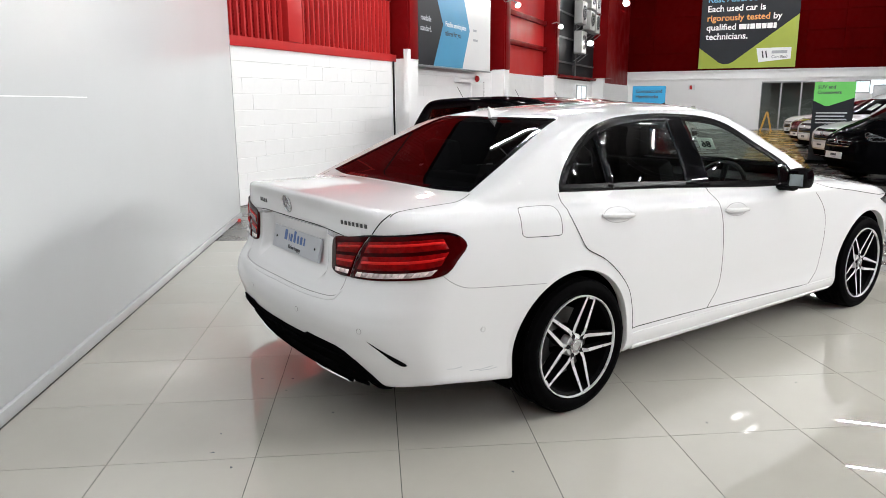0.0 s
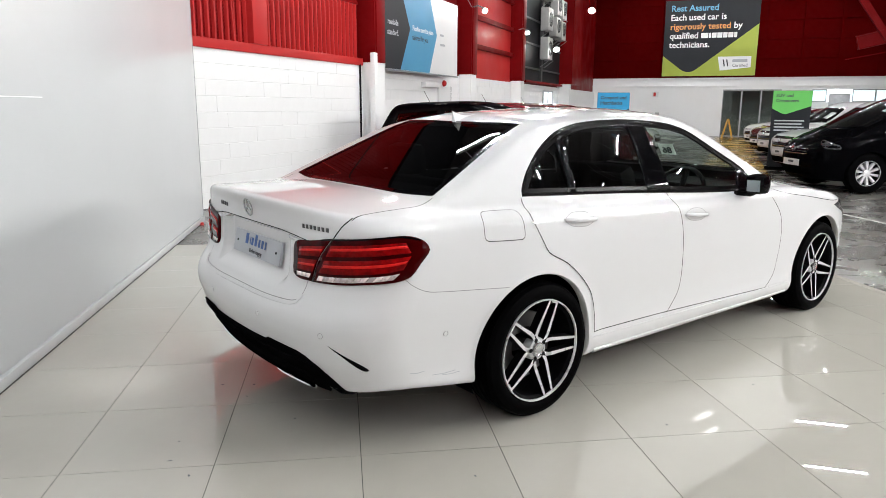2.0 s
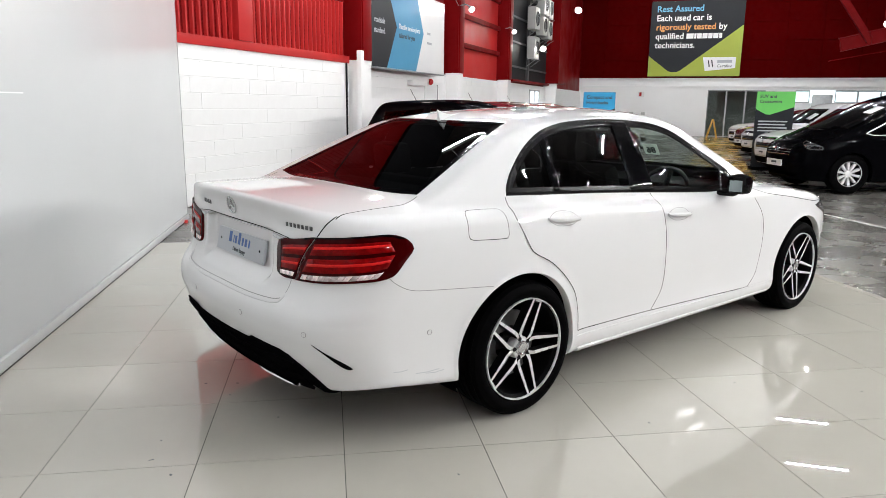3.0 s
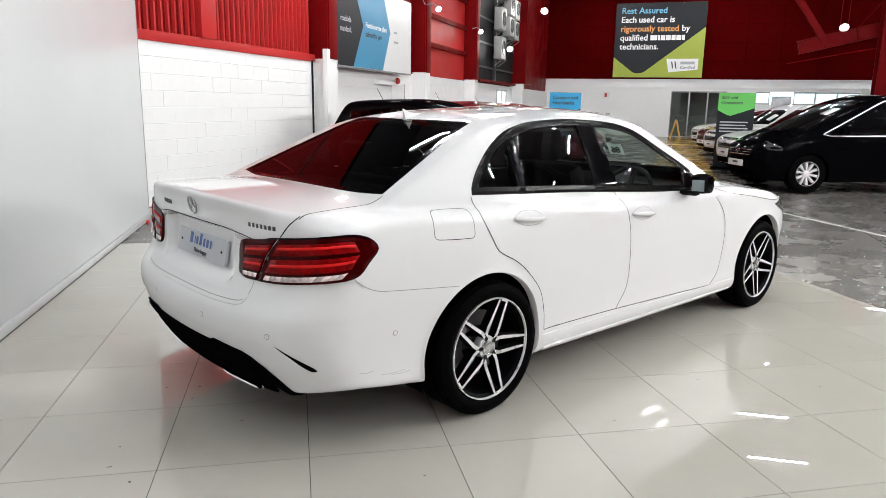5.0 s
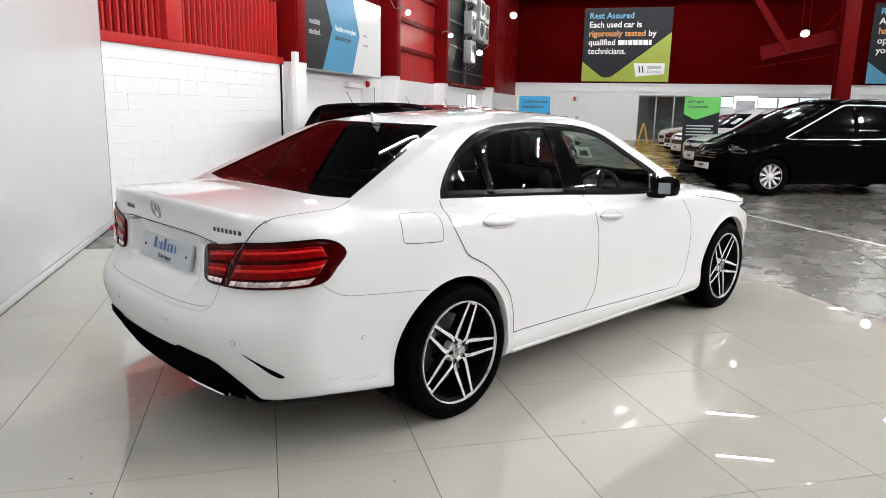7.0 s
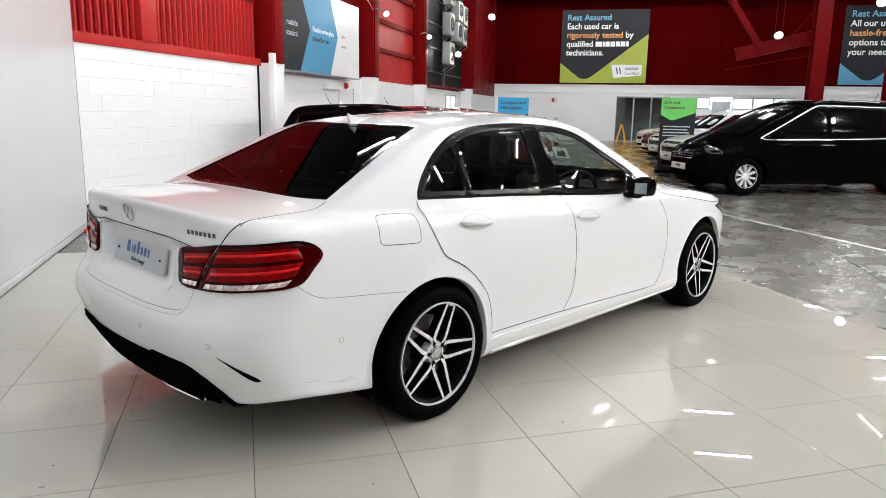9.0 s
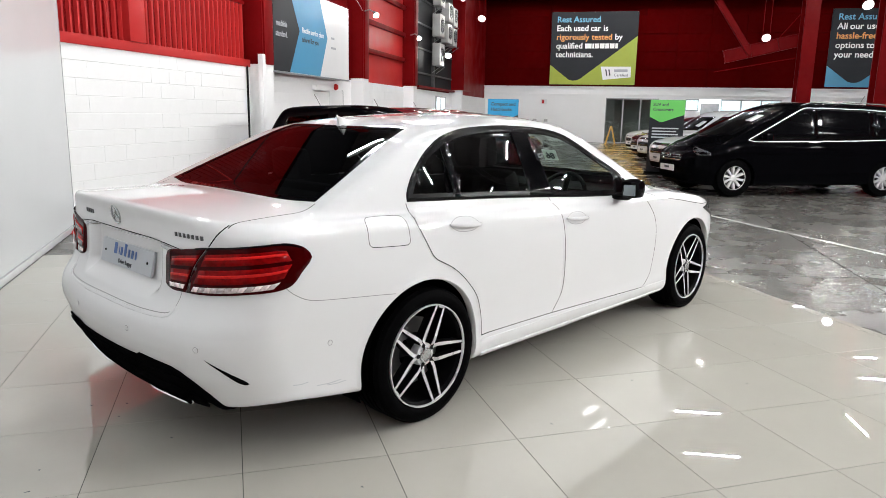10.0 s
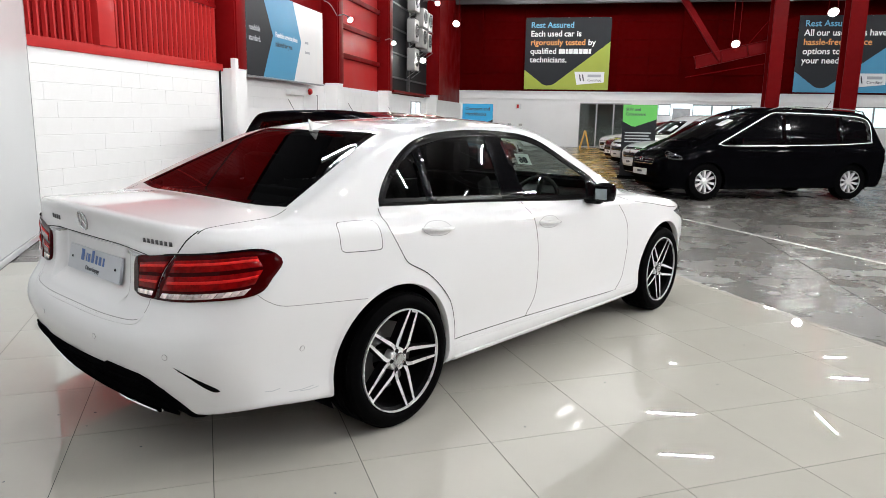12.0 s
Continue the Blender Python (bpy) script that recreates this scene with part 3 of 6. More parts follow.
def wheel(car, x, y, r, turn, style, flip=1):
    """A road wheel whose outer face looks to -y (flip 1) or +y (flip -1)."""
    w = part("wheel", lathe([(0.10, 0.02), (0.16, 0.03), (0.16, 0.05), (0.10, 0.05)], 24), ALLOY_DARK, car, m=pose(x, y, r, 0, turn, 0 if flip > 0 else 180))
    rim = r * (0.755 if style == "twin" else 0.61)
    tyre = [(rim, -0.098), (rim + 0.012, -0.112), (rim + 0.035, -0.118), (r - 0.035, -0.116), (r - 0.012, -0.104), (r - 0.002, -0.082), (r, -0.05)]
    for k in range(-2, 3):
        tyre += [(r, k * 0.036 - 0.013), (r - 0.007, k * 0.036 - 0.009), (r - 0.007, k * 0.036 - 0.004), (r, k * 0.036)]
    tyre += [(r - 0.002, 0.082), (r - 0.012, 0.104), (r - 0.035, 0.116), (rim + 0.012, 0.112), (rim, 0.098)]
    part("tyre", lathe(tyre, 72, closed=True), RUBBER, w, "black low-profile rubber tyre", smooth=True)
    part("rim_barrel", lathe([(rim, -0.10), (rim - 0.018, -0.085), (rim - 0.028, -0.03), (rim - 0.04, 0.06), (rim - 0.03, 0.10), (rim, 0.10)], 64), ALLOY_DARK, w, smooth=True)
    part("rim_lip", lathe([(rim + 0.002, -0.102), (rim + 0.001, -0.112), (rim - 0.004, -0.112), (rim - 0.006, -0.102)], 72, closed=True), ALLOY, w, "bright machined rim edge", smooth=True)
    part("brake_disc", lathe([(0.09, 0.0), (0.165, 0.0), (0.168, 0.006), (0.165, 0.022), (0.09, 0.022)], 48, closed=True), STEEL, w, "steel brake disc", smooth=True)
    if style == "twin":
        part("brake_caliper", box(-0.135, -0.035, 0.075, -0.055, 0.03, 0.140, 0.02), STEEL, w, "grey brake caliper", m=pose(0, 0, 0, 0, -turn, 0), smooth=True)
    if style == "twin":
        for k in range(5):
            bm = bmesh.new()
            for s in (1, -1):
                out = [(0.045, s * 0.020), (0.080, s * 0.0285), (rim - 0.002, s * 0.0190), (rim - 0.002, s * 0.0310), (0.092, s * 0.0455), (0.061, s * 0.0440)]
                lo, hi = [], []
                for a, b in out:
                    deep = -0.078 - 0.024 * (a / rim)
                    hi.append(bm.verts.new((a, deep, b)))
                    lo.append(bm.verts.new((a * 0.99, deep + 0.045, b * 1.05)))
                bm.faces.new(hi)
                bm.faces.new(lo[::-1])
                for i in range(6):
                    bm.faces.new((hi[i], lo[i], lo[(i + 1) % 6], hi[(i + 1) % 6]))
            box(rim - 0.014, -0.106, -0.0190, rim - 0.003, -0.090, 0.0190, 0, bm)
            sp = part("spoke", bm, ALLOY, w, "machined silver twin spoke", m=pose(0, 0, 0, 0, -72 * k, 0))
            sp.data.materials.append(ALLOY_DARK)
            for p in sp.data.polygons:
                if abs(p.normal.y) < 0.8:
                    p.material_index = 1
        part("hub_face", lathe([(0.0, -0.082), (0.052, -0.082), (0.056, -0.076), (0.058, -0.04)], 40), ALLOY, w, "silver hub face", smooth=True)
        part("centre_cap", lathe([(0.0, -0.092), (0.022, -0.092), (0.024, -0.090), (0.030, -0.093), (0.035, -0.091), (0.037, -0.080)], 32), BADGE, w, "round silver centre cap", smooth=True)
        for k in range(5):
            a = radians(72 * k + 36)
            part("wheel_bolt", lathe([(0, -0.080), (0.007, -0.080), (0.010, -0.083), (0.011, -0.080)], 10), SEAM, w, m=pose(0.047 * math.cos(a), -0.004, 0.047 * math.sin(a)))
    else:
        count = 10 if style == "ten" else 7
        for k in range(count):
            bm = bmesh.new()
            out = [(0.05, -0.013), (rim, -0.024 if count == 10 else -0.036), (rim, 0.024 if count == 10 else 0.036), (0.05, 0.013)]
            hi = [bm.verts.new((a, -0.075 - 0.015 * a / rim, b)) for a, b in out]
            lo = [bm.verts.new((a, -0.04, b)) for a, b in out]
            bm.faces.new(hi)
            for i in range(4):
                bm.faces.new((hi[i], lo[i], lo[(i + 1) % 4], hi[(i + 1) % 4]))
            part("spoke", bm, ALLOY, w, m=pose(0, 0, 0, 0, -360 / count * k, 0))
        part("centre_cap", lathe([(0, -0.088), (0.035, -0.086), (0.06, -0.078), (0.065, -0.04)], 24), ALLOY, w, smooth=True)
    return w


def wheel_well(skin, car, cx, r, paint, zlow=0.20):
    """The rolled lip of a wheel opening and the black liner behind it, on both sides."""
    lo = -math.asin(min(0.95, (0.33 - zlow) / r))
    ang = np.linspace(lo, math.pi - lo, 61)
    ring = [np.stack([cx + rr * np.cos(ang), 0.33 + rr * np.sin(ang)], 1) for rr in (r + 0.024, r + 0.004, r)]
    a, an = skin.drop(ring[0], (0, 1, 0))
    b, bn = skin.drop(ring[1], (0, 1, 0))
    c, _ = skin.drop(ring[2], (0, 1, 0))
    rows = [a + an * 0.0006, b + bn * 0.0035, c + (0, 0.003, 0), c + (0, 0.035, 0)]
    for s in (1, -1):
        bm = bmesh.new()
        vs = [[bm.verts.new(q * (1, s, 1)) for q in row] for row in rows]
        for p, q in zip(vs, vs[1:]):
            for i in range(len(p) - 1):
                bm.faces.new((p[i], p[i + 1], q[i + 1], q[i]))
        part("arch_lip", bm, paint, car, smooth=True)
        bm = bmesh.new()
        rr = r + 0.012
        rows2 = [[bm.verts.new((cx + k * math.cos(t), -s * yy, 0.33 + k * math.sin(t))) for t in ang] for k, yy in ((rr, 0.90), (rr, 0.58), (0.02, 0.56))]
        for p, q in zip(rows2, rows2[1:]):
            for i in range(len(p) - 1):
                bm.faces.new((p[i], p[i + 1], q[i + 1], q[i]))
        for v in rows2[0]:
            near = int(np.abs(ang - math.atan2(v.co.z - 0.33, v.co.x - cx)).argmin())
            v.co.y = rows[2][near][1] * s + s * 0.008
        part("arch_liner", bm, MATT_BLACK, car, "black wheel arch liner", smooth=True)


def seat(car, x, y, width, back=0.62):
    s = part("seat", box(x - 0.26, y - width / 2, 0.30, x + 0.28, y + width / 2, 0.56, 0.06), LEATHER, car, "black leather car seat", smooth=True)
    part("backrest", box(-0.07, -width / 2, 0, 0.07, width / 2, back, 0.06), LEATHER, s, smooth=True, m=pose(x - 0.24, y, 0.50, 0, -20, 0))
    for yy in ([0.0] if width < 0.7 else [-0.40, 0.40]):
        part("headrest", box(-0.055, -0.14, 0, 0.055, 0.14, 0.19, 0.05), LEATHER, s, smooth=True, m=pose(x - 0.24 - math.sin(radians(20)) * (back + 0.04), y + yy, 0.50 + math.cos(radians(20)) * (back + 0.02), 0, -8, 0))
    return s


def saloon(m):
    car = thing("white_saloon_car", m, "glossy white four-door saloon car with black window trims standing on tiles", "car")
    field = car_field(SALOON)
    skin = Skin(field, car)
    v, f, n = shell(field, (-1.25, 0, 0.1), (3.85, 1.05, 1.55), 0.011)
    c, cn = v[f].mean(1), n[f].mean(1)
    x, y, z = c[:, 0], np.abs(c[:, 1]), c[:, 2]
    side_glass = rounded([(-0.050, 1.046), (-0.040, 1.082), (0.017, 1.150), (0.127, 1.240), (0.239, 1.303), (0.341, 1.339), (0.512, 1.370), (0.755, 1.385), (0.944, 1.384), (1.228, 1.365), (1.421, 1.318), (1.652, 1.200), (1.911, 1.062), (1.97, 0.945), (1.554, 0.957), (0.657, 1.014)], sharp=(0, 13))
    back_glass = rounded([(-0.447, -0.652), (-0.487, -0.40), (-0.500, 0), (-0.487, 0.40), (-0.436, 0.655), (-0.10, 0.575), (0.250, 0.478), (0.222, 0.25), (0.210, 0), (0.222, -0.25), (0.250, -0.478), (-0.10, -0.567)], 0.015, sharp=(0, 4, 6, 10))
    wind_glass = rounded([(1.56, 0.50), (1.60, 0), (1.56, -0.50), (2.20, -0.68), (2.32, -0.40), (2.36, 0), (2.32, 0.40), (2.20, 0.68)], 0.03, sharp=(0, 2, 3, 7))

    def shrunk(line, by):
        q = np.array(line)
        mid = q.mean(0)
        t = np.roll(q, -1, 0) - np.roll(q, 1, 0)
        nn = np.stack([-t[:, 1], t[:, 0]], 1) / np.maximum(np.linalg.norm(t, axis=1, keepdims=True), 1e-9)
        s = np.sign(((mid - q) * nn).sum(1).sum())
        return q + nn * s * by

    gone = inside(shrunk(side_glass, 0.016), x, z) & (np.abs(cn[:, 1]) > 0.3) & (y > 0.5)
    gone |= inside(shrunk(back_glass, 0.02), x, c[:, 1]) & (z > 1.04)
    gone |= inside(shrunk(wind_glass, 0.02), x, c[:, 1]) & (z > 0.97)
    for wx, wr in SALOON["wells"]:
        gone |= (np.hypot(x - wx, z - 0.33) < wr + 0.010) & (y > 0.55)
    under = ~gone & (cn[:, 2] < -0.85) & (z < 0.45)
    left = ~gone & ~under
    rear_door = [(-0.060, 1.040), (-0.056, 0.995), (-0.060, 0.951), (0.016, 0.809), (0.048, 0.781), (0.156, 0.725), (0.254, 0.644), (0.335, 0.549), (0.376, 0.431), (0.381, 0.341), (1.019, 0.332), (1.112, 0.453), (1.101, 0.705), (1.079, 0.858), (1.048, 0.945), (1.014, 0.993)]
    front_door = [(1.014, 0.993), (1.048, 0.945), (1.079, 0.858), (1.101, 0.705), (1.112, 0.453), (1.019, 0.332), (2.108, 0.300), (2.210, 0.386), (2.230, 0.601), (2.193, 0.767), (2.086, 0.892), (1.97, 0.935), (1.5, 0.955)]
    def take(which):
        nonlocal left
        got = left & which
        left = left & ~got
        return got
    doors = {}
    for kind, poly in (("rear_door", rear_door), ("front_door", front_door)):
        for s in (-1, 1):
            d = split_shell(v, f, n, take(inside(poly, x, z) & (c[:, 1] * s > 0.6)), kind, PAINT_WHITE, car)
            doors[kind, s] = d
    lid = split_shell(v, f, n, take((x < -0.5) & (y < 0.715) & (z > 0.64) & ((z > 0.93) | (y < 0.53))), "boot_lid", PAINT_WHITE, car, "white boot lid with a plate recess")
    bumper = split_shell(v, f, n, take((x < -0.2) & (z < np.interp(x, [-0.77, -0.676, -0.389, -0.16], [0.785, 0.722, 0.684, 0.663]))), "rear_bumper", PAINT_WHITE, car, "white rear bumper with black lower insert")
    split_shell(v, f, n, take((x > 2.3) & (y < 0.72) & (cn[:, 2] > 0.6) & (z < 1.02)), "bonnet", PAINT_WHITE, car)
    split_shell(v, f, n, take((x > 3.1) & (z < 0.62)), "front_bumper", PAINT_WHITE, car)
    split_shell(v, f, n, take((z < np.interp(x, [0.33, 2.38], [0.342, 0.286])) & (x > 0.2) & (x < 2.6)), "side_sill", PAINT_WHITE, car)
    split_shell(v, f, n, left, "body_shell", PAINT_WHITE, car, "white roof, pillars and wings")
    split_shell(v, f, n, under, "underbody", MATT_BLACK, car, "black underbody and wheel arch liners")
    split_shell(v, f, n, ~gone & ~under & (z > 0.5), "interior_lining", LINING, car, "dark grey interior lining", inward=0.025)

    # glazing
    R = (0, 1, 0)
    rear_pane = [(0.300, 1.035), (0.348, 1.322), (0.512, 1.354), (0.755, 1.368), (0.892, 1.366), (0.858, 1.012)]
    quarter = [(-0.040, 1.045), (-0.030, 1.078), (0.035, 1.150), (0.145, 1.232), (0.245, 1.287), (0.285, 1.305), (0.268, 1.038)]
    front_pane = [(1.048, 1.002), (1.036, 1.364), (1.22, 1.349), (1.405, 1.303), (1.63, 1.188), (1.885, 1.055), (1.93, 0.960), (1.55, 0.970)]
    skin.lay("quarter_window", rounded(quarter, 0.03, sharp=range(7)), R, GLASS_DARK, off=-0.003, thick=0.003, both=True)
    skin.lay("rear_door_window", rounded(rear_pane, 0.03, sharp=range(6)), R, GLASS_DARK, off=-0.003, thick=0.003, both=True, label="dark tinted side window")
    skin.lay("front_door_window", rounded(front_pane, 0.03, sharp=range(8)), R, GLASS_CAR, off=-0.003, thick=0.003, both=True, label="clear side window")
    skin.band("window_trim", [(side_glass, -0.001), (shrunk(side_glass, 0.003), 0.003), (shrunk(side_glass, 0.012), 0.005), (shrunk(side_glass, 0.016), 0.001), (shrunk(side_glass, 0.034), 0.002), (shrunk(side_glass, 0.038), -0.004)], R, TRIM_BLACK, both=True, label="black window surround")
    skin.lay("pillar_trim", [(0.848, 1.010), (0.894, 1.378), (1.040, 1.374), (1.056, 1.000)], R, GLOSS_BLACK, off=0.002, both=True, label="gloss black door pillar")
    skin.lay("pillar_trim", [(0.262, 1.035), (0.278, 1.312), (0.342, 1.332), (0.304, 1.033)], R, GLOSS_BLACK, off=0.002, both=True)
    skin.lay("mirror_base", [(1.76, 0.952), (1.80, 1.10), (1.86, 1.07), (1.96, 0.948)], R, GLOSS_BLACK, off=0.002, both=True)
    D = (0, 0, -1)
    skin.lay("rear_window", shrunk(back_glass, 0.004), D, GLASS_DARK, off=-0.001, thick=0.004, cell=0.03, label="dark tinted rear window")
    skin.band("rear_window_band", [(shrunk(back_glass, -0.002), -0.001), (back_glass, 0.002), (shrunk(back_glass, 0.030), 0.0015), (shrunk(back_glass, 0.031), -0.003)], D, GLOSS_BLACK)
    skin.lay("windscreen", shrunk(wind_glass, 0.004), D, GLASS_CAR, off=-0.001, thick=0.004, cell=0.08)
    skin.band("windscreen_band", [(shrunk(wind_glass, -0.002), -0.001), (wind_glass, 0.002), (shrunk(wind_glass, 0.04), 0.0015), (shrunk(wind_glass, 0.041), -0.003)], D, GLOSS_BLACK)

    # panel gaps
    for s, line in ((-1, rear_door[:10]), (-1, rear_door[10:]), (-1, front_door[6:11])):
        skin.ribbon("panel_gap", rounded(line, 0.02, False), R, SEAM, width=0.0045, off=0.0024, both=True)
    skin.ribbon("panel_gap", rounded([(0.382, 0.341), (1.020, 0.331), (2.36, 0.286)], 0.05, False), R, SEAM, width=0.004, both=True)
    skin.ribbon("panel_gap", rounded([(-0.762, 0.782), (-0.729, 0.752), (-0.676, 0.722), (-0.621, 0.708), (-0.389, 0.684), (-0.20, 0.666)], 0.02, False), R, GROOVE_SHADE, width=0.003, both=True)
    flap = rounded([(-0.348, 0.900), (-0.329, 0.885), (-0.134, 0.873), (-0.118, 0.888), (-0.119, 0.980), (-0.134, 0.996), (-0.315, 1.002), (-0.340, 0.986)], 0.012)
    skin.ribbon("fuel_flap_gap", np.vstack([flap, flap[:2]]), R, SEAM, width=0.003)
    T = (0.7071, 0.7071, 0)
    skin.ribbon("boot_gap", rounded([(-0.200, 0.934), (-0.161, 0.984), (-0.122, 1.017)], 0.01, False), T, SEAM, lid, width=0.005, both=True)
    skin.ribbon("boot_gap", rounded([(-0.906, -0.733), (-0.78, -0.712), (-0.60, -0.690), (-0.46, -0.670)], 0.02, False), D, SEAM, lid, width=0.005, both=True)
    B = (1, 0, 0)
    half = [(0.302, 0.648), (0.463, 0.653), (0.510, 0.664), (0.524, 0.695), (0.527, 0.738)]
    skin.ribbon("boot_gap", rounded([(-a, b) for a, b in half[::-1]] + [(0, 0.650)] + half, 0.02, False), B, GROOVE_SHADE, lid, width=0.004)
    skin.ribbon("boot_lip", rounded([(-a, b - 0.011) for a, b in half[3::-1]] + [(0, 0.639)] + [(a, b - 0.011) for a, b in half[:4]], 0.02, False), B, PAINT_WHITE, bumper, width=0.014, high=0.0035)
    skin.ribbon("bonnet_gap", rounded([(2.12, 0.945), (2.26, 0.908), (2.60, 0.860), (2.96, 0.806), (3.10, 0.800)], 0.03, False), R, SEAM, width=0.004, both=True)

    # tail lamps
    inner = [(-0.400, 0.890), (-0.412, 0.800), (-0.410, 0.758), (-0.373, 0.741), (-0.317, 0.742), (-0.273, 0.846), (-0.209, 0.930), (-0.325, 0.908)]
    outer = [(-0.309, 0.742), (-0.267, 0.744), (-0.091, 0.760), (0.056, 0.771), (0.107, 0.789), (0.139, 0.834), (0.171, 0.885), (0.139, 0.929), (0.076, 0.949), (-0.11, 0.939), (-0.200, 0.931), (-0.264, 0.846)]
    for nm, out in (("boot_tail_lamp", inner), ("tail_lamp", outer)):
        pair = skin.lay(nm, rounded(out, 0.02, sharp=(4, 6) if nm[0] == "b" else (0, 10)), T, LENS_DEEP, off=0.008, thick=0.012, cell=0.03, both=True, label="dark red tail lamp with light bands")
        mine = (pair[0], pair[1])
        if nm[0] == "b":
            foot, head = ((-0.41, -0.20), (0.748, 0.748)), ((-0.40, -0.325, -0.209), (0.884, 0.901, 0.922))
            start, stop = ((0, 0.3, 1), (-0.395, -0.402, -0.392)), ((0, 0.55, 1), (-0.325, -0.283, -0.225))
        else:
            foot, head = ((-0.309, -0.267, -0.091, 0.056, 0.107, 0.139), (0.744, 0.746, 0.762, 0.774, 0.792, 0.825)), ((-0.27, -0.2, -0.11, 0.076, 0.139), (0.912, 0.925, 0.933, 0.942, 0.922))
            start, stop = ((0, 1), (-0.300, -0.205)), ((0, 0.15, 0.5, 0.8, 1), (0.05, 0.085, 0.122, 0.118, 0.08))

        def edges(u, v, foot=foot, head=head, start=start, stop=stop):
            a = np.interp(v, *start) * (1 - u) + np.interp(v, *stop) * u
            return a, np.interp(a, *foot) * (1 - v) + np.interp(a, *head) * v

        for k, host in enumerate(mine):
            flip = 1 if k == 0 else -1
            sub = Skin(lambda a, b, d, s=flip: field(a, b * s, d) - 0.008, host)
            view = (0.7071, 0.7071 * flip, 0)
            def put(name, poly, mat, off=0.0015, label="", sub=sub, flip=flip, view=view):
                q = np.array(poly) * ((1, 1) if flip > 0 else (-1, 1))
                sub.lay(name, q if flip > 0 else q[::-1], view, mat, off=off, thick=0.004, cell=0.03, label=label)
            def lamp_band(name, v0, v1, u0, u1, mat, off=0.0015, label="", steps=8, edges=edges, put=put):
                """A strip of the lamp between heights v and along lengths u of its outline, all from 0 to 1."""
                put(name, [edges(u, v0) for u in np.linspace(u0, u1, steps)] + [edges(u, v1) for u in np.linspace(u1, u0, steps)], mat, off, label)
            near, far = (0.10, 0.99) if nm[0] == "b" else (0.03, 0.97)
            lamp_band("lens", 0.64, 0.90, near - 0.02, far, LENS_RED)
            lamp_band("lens", 0.23, 0.55, near - 0.02, far, LENS_RED)
            lamp_band("light_guide", 0.775, 0.835, near, far - 0.03, LENS_BRIGHT, 0.0022)
            lamp_band("light_guide", 0.375, 0.44, near, far - 0.02, LENS_BRIGHT, 0.0022)
            n = 3 if nm[0] == "b" else 12
            for i in range(n):
                u0, u1 = 0.03 + 0.93 * i / n, 0.03 + 0.93 * (i + 0.93) / n
                lamp_band("reversing_lens", 0.05, 0.165, u0, u1, LENS_CLEAR, steps=2, label="clear reversing lens" if i == 0 else "")
    skin.ribbon("lamp_rim", rounded([(-0.255, 0.920), (-0.215, 0.928), (-0.11, 0.936), (0.07, 0.945), (0.135, 0.927)], 0.02, False), T, GLOSS_BLACK, width=0.007, off=0.0100, both=True)

    # rear details
    # dark ribbon painted as the shade under the lid's overhang
    skin.ribbon("lid_edge_gap", rounded([(0.50, 0.906), (0.405, 0.917), (0.30, 0.926), (0, 0.929), (-0.30, 0.926), (-0.405, 0.917), (-0.50, 0.906)], 0.03, False), B, SEAM, lid, width=0.004, off=0.002)
    skin.ribbon("handle_strip", rounded([(0.49, 0.892), (0.40, 0.902), (0.30, 0.911), (0, 0.914), (-0.30, 0.911), (-0.40, 0.902), (-0.49, 0.892)], 0.03, False), B, BADGE, lid, width=0.018, high=0.006, label="satin bright strip above the plate")
    plate = part("number_plate", box(-0.006, -0.26, -0.0555, 0.006, 0.26, 0.0555, 0.003), PLATE_GREY, lid, "silver grey dealer plate with blue print", m=pose(-0.986, 0, 0.800, 0, 12, 0))
    face = pose(-0.0075, 0, 0, 90, 0, -90)
    xx = -0.125
    for w, h, dz in ((0.044, 0.050, 0), (0.010, 0.036, 0), (0.030, 0.036, 0), (0.034, 0.054, 0), (0.026, 0.036, 0), (0.032, 0.036, 0), (0.020, 0.036, 0)):
        part("print_bar", box(xx, -0.004 + dz, 0, xx + w * 0.68, -0.004 + h, 0.001), INK_BLUE, plate, m=face)
        xx += w + 0.007
    words("Drive happy", 0.028, face @ pose(0, -0.040, 0.0005), INK_DARK, plate, name="plate_lettering", align="CENTER")
    for yy in (-0.215, 0.215):
        part("plate_screw", lathe([(0, -0.004), (0.005, -0.003), (0.006, 0)], 10), SEAM, plate, m=pose(-0.007, yy, 0.0, 0, 0, -90))
    badge = bmesh.new()
    for k in range(36):
        a, b = 2 * math.pi * k / 36, 2 * math.pi * (k + 1) / 36
        rod([(0, 0.040 * math.cos(a), 0.040 * math.sin(a)), (0, 0.040 * math.cos(b), 0.040 * math.sin(b))], 0.0042, 6, badge)
    for a in (90, 210, 330):
        rod([(0, 0, 0), (-0.001, 0.040 * math.cos(radians(a)), 0.040 * math.sin(radians(a)))], 0.0045, 6, badge)
    q, qn = skin.drop([(0.0, 0.990)], B)
    tilt = math.degrees(math.asin(-qn[0][2]))
    part("round_badge", badge, BADGE, lid, "chrome ring badge", smooth=True, m=pose(q[0][0] - 0.006, 0, 0.990, 0, -tilt, 0))
    for k in range(7):
        a = 0.475 + 0.0262 * k
        skin.lay("badge_bar", [(a, 0.955), (a, 0.972), (a + 0.015, 0.972), (a + 0.015, 0.955)], B, DULL_METAL, lid, off=0.002, thick=0.003, cell=0.05)
    for k in range(4):
        a = -0.40 + 0.030 * k
        skin.lay("badge_bar", [(a, 0.958), (a, 0.978), (a + 0.020, 0.980), (a + 0.020, 0.960)], B, DULL_METAL, lid, off=0.002, thick=0.003, cell=0.05)
